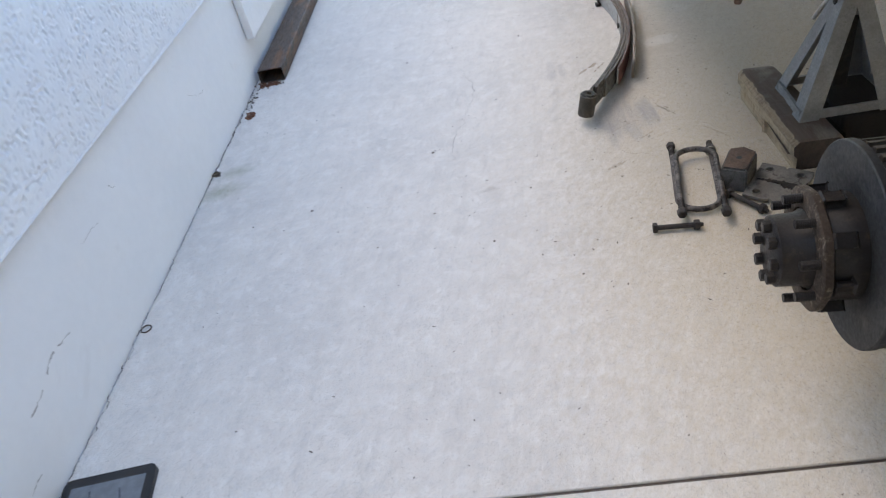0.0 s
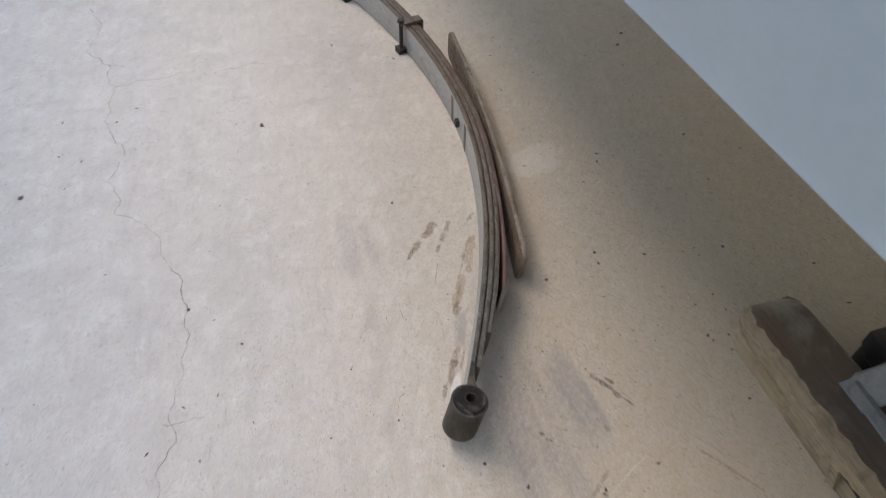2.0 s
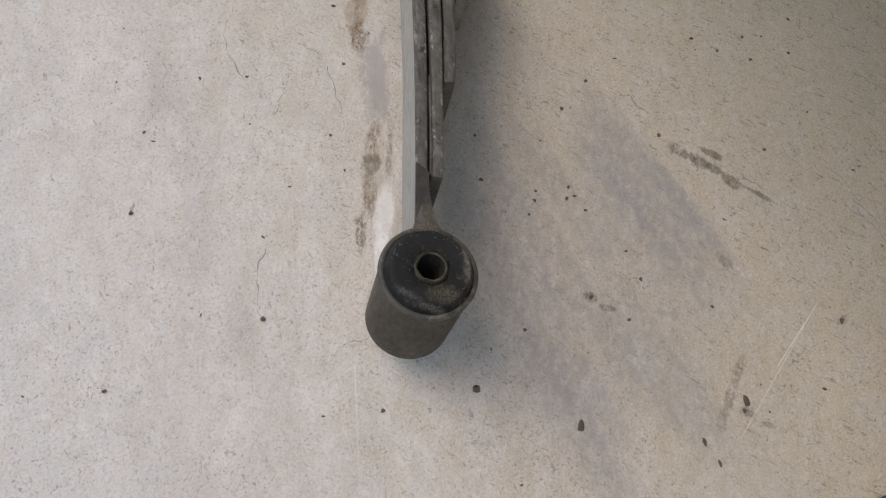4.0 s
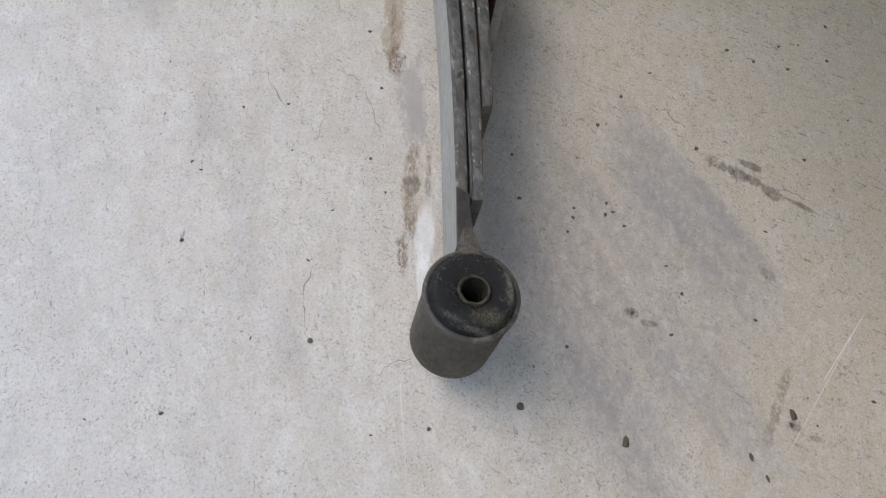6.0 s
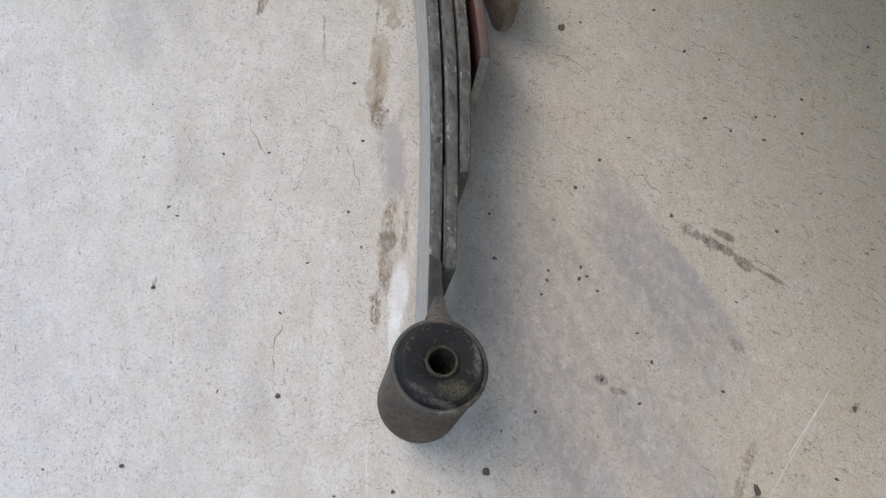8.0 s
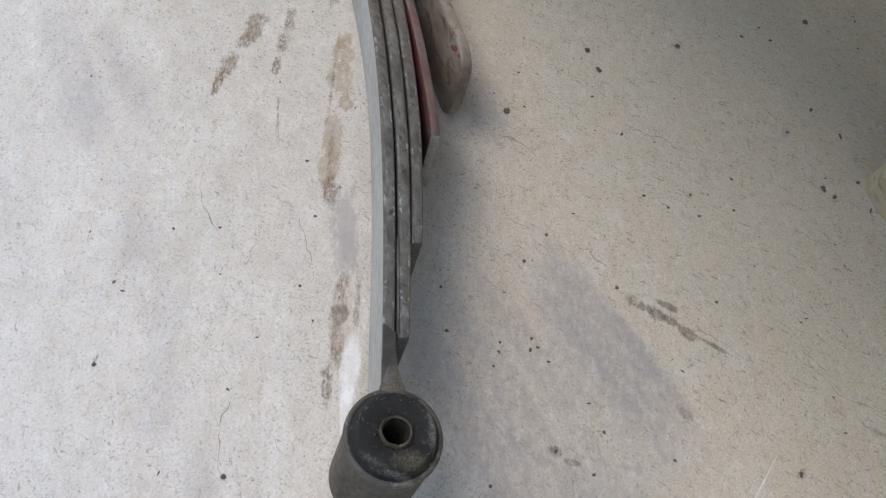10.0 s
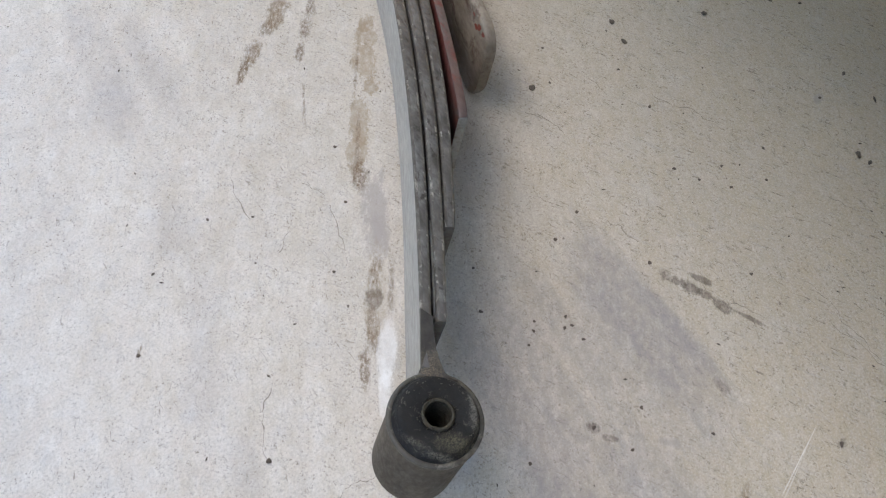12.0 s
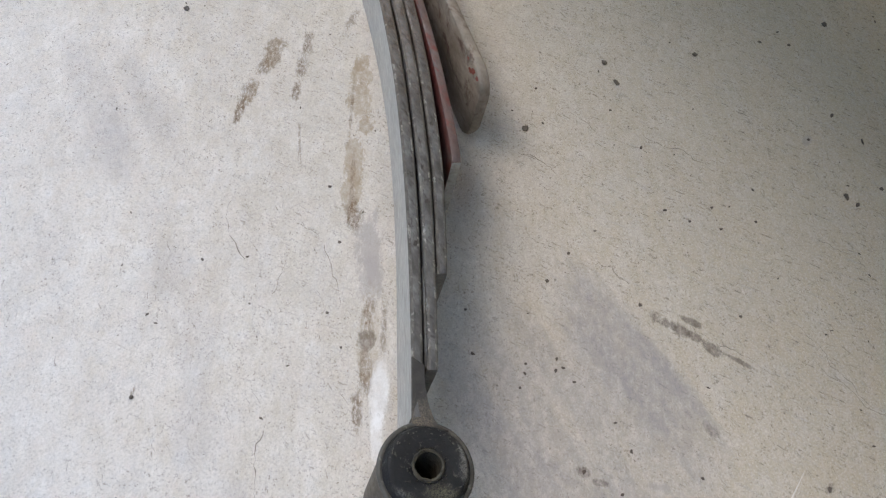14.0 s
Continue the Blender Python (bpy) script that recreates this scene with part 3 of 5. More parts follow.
part("joint_filler", box(-0.868, 9.0, JOINT - 0.004, JOINT + 0.004, -0.05, -0.004), DARK_JOINT, pavement, "dark dirt in the tooled joint")


def crack(points, width, seed):
    """A thin wandering crack as a ribbon just over the slab."""
    rng = random.Random(seed)
    line = [Vector((x, y, 0)) for x, y in points]
    for _ in range(4):
        out = []
        for a, b in zip(line, line[1:]):
            mid = (a + b) / 2
            side = Vector((-(b - a).y, (b - a).x, 0))
            out += [a, mid + side * rng.uniform(-0.16, 0.16)]
        line = out + [line[-1]]
    bm = bmesh.new()
    prev = None
    for i, p in enumerate(line):
        d = (line[min(i + 1, len(line) - 1)] - line[max(i - 1, 0)]).normalized()
        w = width * rng.uniform(0.15, 1.0) * (0.3 + 0.7 * abs(math.sin(i * 0.11 + seed)))
        s = Vector((-d.y, d.x, 0)) * w
        pair = (bm.verts.new(p + s + Vector((0, 0, 0.0005))), bm.verts.new(p - s + Vector((0, 0, 0.0005))))
        if prev:
            bm.faces.new((*prev, pair[1], pair[0]))
        prev = pair
    return bm


part("crack", crack([(-0.165, 2.96), (-0.177, 2.80), (-0.128, 2.66), (-0.121, 2.48), (-0.144, 2.32), (-0.058, 2.12), (-0.073, 1.98), (-0.122, 1.81), (-0.12, 1.70)], 0.0010, 2), CRACK_BROWN, pavement)
part("crack", crack([(-0.128, 2.665), (0.054, 2.648), (0.17, 2.65)], 0.0006, 5), CRACK_BROWN, pavement)
part("crack", crack([(-0.105, 1.925), (-0.05, 1.918)], 0.0006, 7), CRACK_BROWN, pavement)
part("crack", crack([(-0.8665 + 0.0012 * (k % 2), 2.42 - 0.04 * k) for k in range(17)], 0.0034, 9), DARK_JOINT, pavement)
part("crack", crack([(-0.8670 + 0.0008 * (k % 2), 1.78 - 0.05 * k) for k in range(23)], 0.0016, 11), DARK_JOINT, pavement)
part("scratch", crack([(0.505, 1.80), (0.560, 1.665), (0.585, 1.63)], 0.0004, 12), CRACK_BROWN, pavement)
part("scratch", crack([(0.212, 1.793), (0.222, 1.797), (0.236, 1.7955)], 0.0003, 15), CRACK_BROWN, pavement)
for a, b, seed in (((0.507, 1.977), (0.537, 1.918), 21), ((0.445, 1.866), (0.457, 1.838), 22), ((0.450, 1.964), (0.464, 1.933), 23), ((0.481, 1.773), (0.503, 1.738), 24),
                   ((0.539, 1.758), (0.541, 1.695), 25), ((0.545, 1.93), (0.572, 1.885), 26), ((0.60, 1.80), (0.615, 1.765), 27), ((0.418, 1.905), (0.428, 1.885), 28), ((0.256, 2.029), (0.241, 1.977), 31), ((0.208, 1.871), (0.187, 1.829), 32), ((0.291, 1.962), (0.278, 1.916), 33),
                   ((0.264, 1.964), (0.246, 1.946), 34), ((0.282, 1.986), (0.291, 1.970), 35)):
    bm = crack([a, b], 0.00045, seed)
    for v in bm.verts:
        v.co.x += 0.12 * ((a[0] + (b[0] - a[0]) * (v.co.y - a[1]) / (b[1] - a[1])) - v.co.x)
    part("scratch", bm, CRACK_BROWN, pavement)
part("scratch", crack([(0.300, 1.620), (0.390, 1.575)], 0.0006, 13), CRACK_BROWN, pavement)


def stucco_sheet(y0, y1, z0, z1, x, step, amp, seed):
    """A front of knocked-down stucco with its own relief, closed behind."""
    ny, nz = int((y1 - y0) / step), int((z1 - z0) / step)
    ys, zs = np.linspace(y0, y1, ny + 1), np.linspace(z0, z1, nz + 1)
    verts, faces = [], []
    for y in ys:
        for z in zs:
            a = noise.fractal(Vector((y * 105 + seed, z * 130, 1.0)), 0.8, 2.2, 3) + 0.55 * noise.noise(Vector((y * 22, z * 26 + seed, 4.0)))
            b = noise.noise(Vector((y * 150, z * 150 + seed, 7.0)))
            k = max(0.0, min(1.0, (a + 0.62) / 0.55))
            h = amp * (0.75 * k * k * (3 - 2 * k) - 0.45 + 0.10 * b)
            verts.append((x + h, y, z))
    for i in range(ny):
        for j in range(nz):
            k = i * (nz + 1) + j
            faces.append((k, k + nz + 1, k + nz + 2, k + 1))
    me = bpy.data.meshes.new("stucco")
    me.from_pydata(verts, [], faces)
    me.shade_smooth()
    me.materials.append(STUCCO)
    return me


wall = thing("wall_west", (-0.87, 0, 0), "white stucco house wall over a smooth painted concrete footing", "wall", kind="structure")
bm = box(-1.20, -0.870, -8.0, 10.0, -0.1, 0.402)
part("footing", bm, STEM_PAINT, wall, "smooth white-painted concrete footing with fine cracks")
part("core", box(-1.20, -0.866, -8.0, 10.0, 0.404, 2.4), STUCCO, wall)
sheet = new("stucco", stucco_sheet(0.5, 2.7, 0.398, 0.95, -0.849, 0.0034, 0.0050, 3.0))
sheet.parent, BASE[sheet] = wall, BASE[wall]
sheet.matrix_parent_inverse = Matrix.Translation(-BASE[wall])
part("stucco_rest", box(-0.866, -0.849, 2.7, 10.0, 0.396, 2.4, 0.002), STUCCO, wall)
part("stucco_rest", box(-0.866, -0.849, -8.0, 0.5, 0.396, 2.4, 0.002), STUCCO, wall)
part("stucco_rest", box(-0.866, -0.849, 0.5, 2.7, 0.95, 2.4, 0.002), STUCCO, wall)
part("screed_edge", bar((-0.858, -8.0, 0.3985), (-0.858, 10.0, 0.3985), 0.020, 0.005, bevel=0.002), STUCCO, wall, "rounded plaster stop along the stucco's foot")
part("stucco_drop", box(-0.868, -0.838, 2.535, 10.0, 0.146, 0.394, 0.004), STUCCO, wall, "lower textured plaster band with a square end")
for pts, w, seed in (([(0.82, 0.150), (0.85, 0.156), (0.875, 0.160)], 0.0030, 4), ([(0.905, 0.168), (0.925, 0.178), (0.95, 0.181)], 0.0036, 5), ([(0.965, 0.180), (0.99, 0.176), (1.01, 0.172)], 0.0026, 14), ([(0.72, 0.060), (0.76, 0.066)], 0.0024, 6), ([(1.355, 0.288), (1.378, 0.272)], 0.0022, 8), ([(1.18, 0.262), (1.26, 0.255)], 0.0010, 10), ([(1.90, 0.238), (2.02, 0.20)], 0.0010, 3)):
    bm = crack(pts, w, seed)
    for v in bm.verts:
        v.co = Vector((-0.8694, v.co.x, v.co.y))
    part("paint_crack", bm, CRACK_GREY, wall)


CREAM = worn("cream_added_wall", (0.80, 0.67, 0.46), (0.76, 0.63, 0.43), scale=7, fine=70, bump=0.25, depth=0.001, mottle=0.08, rough=(0.8, 0.95))
# unseen wall added to bounce warm light under the vehicle
wall_east = part("wall_east", box(5.2, 5.4, -8.0, 10.0, -0.1, 2.6), CREAM)
tagged(wall_east, "plain unseen cream wall added to shape the light", "wall", kind="structure")

# unseen wall added to block the sky light from the south
wall_south = part("wall_south", box(-1.2, 5.2, -1.9, -1.7, -0.1, 3.2), CREAM)
tagged(wall_south, "plain unseen cream wall added to shape the light", "wall", kind="structure")

# ---- the leaf spring, lying on its side ----
MID_Y, MID_X = 2.40, 0.456


def arc_x(y):
    d = y - MID_Y
    return MID_X - (0.62 * d * d - 0.20 * d ** 4) if d < 0 else MID_X - 0.40 * d * d


def arc(y, off):
    """A point off metres outside the inner face of the main leaf, and the outward normal there."""
    s = (arc_x(y + 1e-4) - arc_x(y - 1e-4)) / 2e-4
    nrm = Vector((1, -s, 0)).normalized()
    return Vector((arc_x(y), y, 0)) + nrm * off, nrm


def lean(y):
    """How far the stack tips outward, in metres for each metre of height."""
    return 0.06 * max(0.0, min(1.0, (2.38 - y) / 0.36))


def lift(y):
    """The near end of the spring stands clear of the floor."""
    return 0.0215 * max(0.0, (2.16 - y) / 0.37) ** 1.15


def twist(y):
    """How far the foot of the stack turns inward towards its eye."""
    return 0.058 * max(0.0, min(1.0, (2.02 - y) / 0.15))


def thickness(y):
    """Leaves thin out towards their ends."""
    return max(0.0, min(1.0, (y - 1.83) / 0.12))


def leaf(stations, z0, z1, thick, face_mat=True, chamfer=0.0017, tip=1.0):
    """A flat spring leaf through stations (inner point, normal, how far the edges are trimmed at that place)."""
    bm = bmesh.new()
    rings = []
    for p, nrm, low, high in stations:
        up = tip * lift(p.y)
        a, b, c = z0 + low + up, z1 - high + up, chamfer
        w = thick(p.y) if callable(thick) else thick
        ring = [(0, a + c), (c, a), (w - c, a), (w, a + c), (w, b - c), (w - 0.3 * c, b - 0.3 * c), (w - c, b), (c, b), (0.3 * c, b - 0.3 * c), (0, b - c)]
        rings.append([bm.verts.new((p.x + nrm.x * o + tip * (lean(p.y) * z + twist(p.y) * (z - z1 - up)), p.y + nrm.y * o, z)) for o, z in ring])
    for r, q in zip(rings, rings[1:]):
        for k in range(10):
            f = bm.faces.new((r[k], r[(k + 1) % 10], q[(k + 1) % 10], q[k]))
            f.material_index = 1 if face_mat and k in (3, 9) else 2 if k in (4, 5, 7, 8) else 0
    for r in (rings[0], rings[-1]):
        bm.faces.new(r).material_index = 3
    return bm


def trimmed(y0, y1, off, taper, cut, n=70, part_off=None):
    """Stations of a leaf whose ends are cut to a blunt point."""
    out = []
    ys = [y0 + (y1 - y0) * i / n for i in range(n + 1)]
    for e in (0.2, 0.45, 0.7):
        ys += [y0 + taper * e, y1 - taper * e]
    for y in sorted(ys):
        k = max(0.0, 1 - min(y - y0, y1 - y) / taper)
        extra = part_off(y) if part_off else 0.0
        p, nrm = arc(y, off + extra)
        out.append((p, nrm, cut * k, cut * k))
    return out


SPRING_TOP = 0.0620
spring = thing("leaf_spring", (0.45, 2.4, 0), "weathered steel leaf spring lying on its side on the concrete", "leaf spring")
EYE = Vector((0.2548, 1.7888, 0.0215))
EYE_AXIS = Vector((0.198, 0.043, 1.0))
FAR_EYE = Vector((arc_x(3.02) + 0.006, 3.02, 0))
ys = [1.816 + (3.005 - 1.816) * i / 110 for i in range(111)]
main = []
for y in ys:
    p, nrm = arc(y, 0.0)
    k = max(0.0, 1 - (y - 1.806) / 0.03)
    main.append((p, nrm, 0.0, 0.002 * k))
MAIN = lambda y: 0.0060 + 0.0014 * thickness(y)
SECOND = lambda y: 0.0055 + 0.0019 * thickness(y)
THIRD = lambda y: 0.0052 + 0.0020 * thickness(y)
part("main_leaf", leaf(main, 0.0012, SPRING_TOP, MAIN), [SPRING_EDGE, SPRING_FACE, SPRING_WORN, SPRING_CUT_LIT], spring, "long main leaf with a dusty grey inner face", 40)
part("second_leaf", leaf(trimmed(1.837, 2.98, 0.0, 0.005, 0.0022, part_off=lambda y: MAIN(y) + 0.0012 + 0.0008 * (1 - thickness(y))), 0.0012, SPRING_TOP + 0.0005, SECOND, chamfer=0.0017), [SPRING_EDGE, SPRING_EDGE, SPRING_WORN, SPRING_CUT_LIT], spring, "", 40)
part("third_leaf", leaf(trimmed(1.886, 2.92, 0.0, 0.005, 0.0022, part_off=lambda y: MAIN(y) + SECOND(y) + 0.0022), 0.0012, SPRING_TOP - 0.001, THIRD, chamfer=0.0017), [SPRING_EDGE, SPRING_EDGE, SPRING_WORN, SPRING_CUT_LIT], spring, "", 40)
part("fourth_leaf", leaf(trimmed(1.954, 2.86, 0.0224, 0.006, 0.003, part_off=lambda y: 0.0082 * max(0.0, (2.20 - y) / 0.254) ** 1.3), 0.0012, SPRING_TOP - 0.002, 0.0056, chamfer=0.0010),
     [SPRING_RED_WORN, SPRING_RED, SPRING_RED_WORN, SPRING_CUT_LIT_PALE], spring, "leaf with red primer on its faces", 40)
part("leaf_liner", leaf(trimmed(1.839, 1.890, 0.0071, 0.006, 0.003, 12), 0.012, SPRING_TOP - 0.0002, 0.0010, chamfer=0.0003), [SPRING_EDGE, SPRING_EDGE, SPRING_WORN, SPRING_CUT_LIT], spring, "thin wear strip between two leaves")
helper = []
for i in range(41):
    k = i / 40
    k = 0.5 - 0.5 * math.cos(math.pi * k)
    y = 1.989 + (2.570 - 1.989) * k
    x = 0.4262 + (0.5165 - 0.4262) * k + 0.0125 * math.sin(math.pi * k)
    d = min(k, 1 - k) * 0.57
    r = max(0.0, 1 - d / 0.016)
    helper.append((Vector((x, y, 0)), Vector((0.99, -0.14, 0)), 0.016 * (1 - math.sqrt(max(0.0, 1 - r * r))), 0.016 * (1 - math.sqrt(max(0.0, 1 - r * r)))))
helper_mesh = leaf(helper, 0.0, 0.062, 0.0080, chamfer=0.0018, tip=0.0)
for v in helper_mesh.verts:
    v.co.x += 0.11 * (v.co.z - 0.062) * max(0.0, min(1.0, (2.30 - v.co.y) / 0.30))
part("helper_leaf", helper_mesh, [SPRING_RUST, SPRING_RUST, SPRING_RUST, SPRING_RUST], spring, "short thick rusty helper leaf with rounded ends", 40)
for u, v, s in ((0.0165, 0.0570, 0.0034), (0.0205, 0.0540, 0.0026), (0.0095, 0.0575, 0.0024), (0.0270, 0.0585, 0.0016)):
    bm = bmesh.new()
    r_chip = random.Random(int(v * 1000))
    bm.faces.new([bm.verts.new((0.4262 + 0.223 * u + 0.11 * (v - 0.062) - 0.0005, 1.989 + u + s * math.cos(a) * r_chip.uniform(0.5, 1), v + s * math.sin(a) * r_chip.uniform(0.6, 1.2))) for a in [0.7 * k for k in range(9)]])
    part("paint_chip", bm, PAINT_RED, spring, "small patch of red paint left on the helper leaf")
for centre, axis in ((EYE, EYE_AXIS), (FAR_EYE, Vector((0, 0, 1)))):
    eye = part("eye", lathe([(0.0165, 0.0590), (0.0215, 0.0590), (0.0226, 0.0577), (0.0226, 0.0016), (0.0215, 0.0004), (0.0165, 0.0004)], centre, axis, 48, closed=True),
               EYE_STEEL, spring, "rolled grimy steel eye", 40)
    part("bushing", lathe([(0.0073, 0.0642), (0.0100, 0.0647), (0.0165, 0.0652), (0.0182, 0.0651), (0.0189, 0.0646), (0.0195, 0.0632), (0.0201, 0.0617), (0.0209, 0.0606), (0.0214, 0.0600), (0.0219, 0.0592), (0.0163, 0.0592),
                      (0.0163, 0.0006), (0.0150, 0.0), (0.0073, 0.0)], centre, axis, 48, closed=True), RUBBER, eye, "black rubber bushing", 35)
    part("lip", lathe([(0.0210, 0.0568), (0.0228, 0.0574), (0.0235, 0.0586), (0.0234, 0.0597), (0.0228, 0.0604), (0.0219, 0.0606), (0.0210, 0.0602)], centre, axis, 48, closed=True), RUBBER_LIP, eye, "grey worn lip of the bushing", 40)
    bm = lathe([(0.0063, 0.0656), (0.0072, 0.0660), (0.0080, 0.0653), (0.0078, 0.0635), (0.0076, 0.0004), (0.0062, 0.0004)], centre, axis, 40, closed=True)
    rng = random.Random(3)
    for v in bm.verts:
        if v.co.z > centre.z + 0.0650:
            v.co += Vector((rng.uniform(-1, 1), rng.uniform(-1, 1), rng.uniform(-1, 0.6))) * 0.0003
    part("sleeve", bm, SLEEVE, eye, "dull brown steel sleeve", 40)
    # a black disc paints the shade down in the bore
    part("bore_dirt", lathe([(0, 0.002), (0.0063, 0.0022), (0.0063, 0.0004), (0, 0.0004)], centre, axis, 24), HOLE_SHADE, eye, "black disc for the shade in the bottom of the bore")
for centre, axis, name in ((EYE, EYE_AXIS, "near"), (FAR_EYE, Vector((0, 0, 1)), "far")):
    q = Vector(axis).to_track_quat("Z", "Y").to_matrix()
    rng = random.Random(len(name))
    bushing = [ob for ob in spring.children_recursive if ob.name.startswith("bushing") and (ob.data.vertices[0].co + BASE[ob] - centre).length < 0.09][0]
    bm = bmesh.new()
    for _ in range(60):
        a = rng.choice((rng.uniform(-0.6, 0.7), rng.uniform(3.3, 5.6), rng.uniform(0, 6.28)))
        r0 = rng.gauss(0.0174, 0.0008) if rng.random() < 0.75 else rng.uniform(0.009, 0.018)
        span_a, w = rng.uniform(0.01, 0.07), rng.uniform(0.00008, 0.00035)
        if r0 > 0.0183:
            continue
        h = 0.06532 if r0 > 0.0165 else 0.0647 + (r0 - 0.009) / 0.0075 * 0.0007
        quad = [(r0 - w, a), (r0 - w * 0.6, a + span_a), (r0 + w, a + span_a * 0.8), (r0 + w * 0.7, a - span_a * 0.2)]
        bm.faces.new([bm.verts.new(centre + q @ Vector((r * math.cos(t), r * math.sin(t), h))) for r, t in quad])
    part("scuffs", bm, SCUFF, bushing.parent, "pale dusty scuffs round the bushing's rim")
    bm = bmesh.new()
    for _ in range(46):
        a, r0, s = rng.uniform(0, 6.28), rng.gauss(0.0086, 0.0007), rng.uniform(0.0002, 0.0007)
        base = [centre + q @ Vector((r0 * math.cos(a) + s * math.cos(t), r0 * math.sin(a) + s * math.sin(t), 0.0646)) for t in (0.3, 2.2, 4.4)]
        vs = [bm.verts.new(v) for v in base]
        top = bm.verts.new(centre + q @ Vector((r0 * math.cos(a), r0 * math.sin(a), 0.0650 + s * 1.4)))
        for k in range(3):
            bm.faces.new((vs[k], vs[(k + 1) % 3], top))
    part("crumbs", bm, SLEEVE, bushing.parent, "dirt crumbs round the sleeve")
# the main leaf flares into the rolled eye
def neck_outline(z):
    c = EYE + EYE_AXIS * (z - EYE.z)
    shift = lean(1.82) * z + twist(1.82) * (z - 0.082)
    inner = [arc(y, 0.0001)[0] + Vector((shift, 0, 0)) for y in (1.842, 1.832, 1.822, 1.8135)]
    start, bend = arc(1.838, 0.0062)[0] + Vector((shift, 0, 0)), arc(1.8125, 0.0060)[0] + Vector((shift, 0, 0))
    stop = Vector((c.x + 0.0185, c.y + 0.0105, 0))
    flare = [start * (1 - t) ** 2 + bend * 2 * t * (1 - t) + stop * t * t for t in [k / 10 for k in range(11)]]
    back = [Vector((c.x + 0.0195 * math.cos(a), c.y + 0.0195 * math.sin(a), 0)) for a in [radians(32 + 52 * k / 12) for k in range(13)]]
    return inner + [back[-1]] + back[-2:0:-1] + flare[::-1]


bm = bmesh.new()
lo_ring = [bm.verts.new((p.x, p.y, 0.0225)) for p in neck_outline(0.0225)]
hi_ring = []
for p in neck_outline(0.0823):
    gone = (Vector((p.x, p.y, 0)) - (EYE + EYE_AXIS * 0.0608).to_2d().to_3d()).length
    hi_ring.append(bm.verts.new((p.x, p.y, 0.0823 - 0.0042 * max(0.0, min(1.0, (0.0275 - gone) / 0.006)))))
for i in range(len(lo_ring)):
    j = (i + 1) % len(lo_ring)
    bm.faces.new((lo_ring[i], lo_ring[j], hi_ring[j], hi_ring[i]))
bm.faces.new(hi_ring)
bm.faces.new(lo_ring)
part("eye_neck", bm, NECK_STEEL, spring, "brown flare of the main leaf into its eye", 30)
# the centre bolt and its worn seat
p, nrm = arc(2.335, 0.0)
part("centre_bolt", hex_head(p + nrm * 0.0002 + Vector((0, 0, 0.028)), p - nrm * 0.007 + Vector((0, 0, 0.028)), 0.0085), BLACK_IRON, spring)
for y in (2.372, 2.290):
    p, nrm = arc(y, -0.0006)
    bm = slab_of([(-0.007, 0.003), (0.004, 0.003), (0.010, 0.055), (-0.001, 0.055)], 0.0007,
                 lambda u, v, w, p=p, nrm=nrm: p + nrm * w + Vector((-nrm.y, nrm.x, 0)) * u + Vector((0, 0, v)))
    part("seat_mark", bm, SPRING_EDGE, spring, "dark worn stripe where the axle pad sat")


def rebound_clip(y):
    p0, nrm = arc(y, -0.0005)
    t = Vector((-nrm.y, nrm.x, 0))
    half, out = 0.0095, 0.036

    def at(u, o, z):
        return p0 + t * u + nrm * o + Vector((0, 0, z))
    bm = bmesh.new()
    strap = [(out + 0.003, 0.002), (out + 0.003, 0.0655), (out - 0.001, 0.0680), (-0.010, 0.0680), (-0.0105, 0.0645), (out - 0.001, 0.0640), (out, 0.002)]
    lo = [bm.verts.new(at(-half, o, z)) for o, z in strap]
    hi = [bm.verts.new(at(half, o, z)) for o, z in strap]
    for i in range(len(strap)):
        j = (i + 1) % len(strap)
        bm.faces.new((lo[i], lo[j], hi[j], hi[i]))
    bm.faces.new(lo)
    bm.faces.new(hi)
    bmesh.ops.bevel(bm, geom=bm.edges[:], offset=0.0006, segments=1, affect="EDGES")
    clip = part("rebound_clip", bm, SPRING_EDGE, spring, "bent strap clip round the leaves")
    part("clip_bolt", rod([at(0, -0.007, 0.006), at(0, -0.007, 0.072)], 0.0042), BLACK_IRON, clip, "", 40)
    part("bolt_head", hex_head(at(0, -0.007, 0.0680), at(0, -0.007, 0.0745), 0.0075), BLACK_IRON, clip)
    part("clip_foot", bar(at(0, -0.016, 0.006), at(0, 0.004, 0.006), 0.018, 0.010), BLACK_IRON, clip)


rebound_clip(2.612)
rebound_clip(2.838)

# ---- bolts, block and plate taken off the axle ----


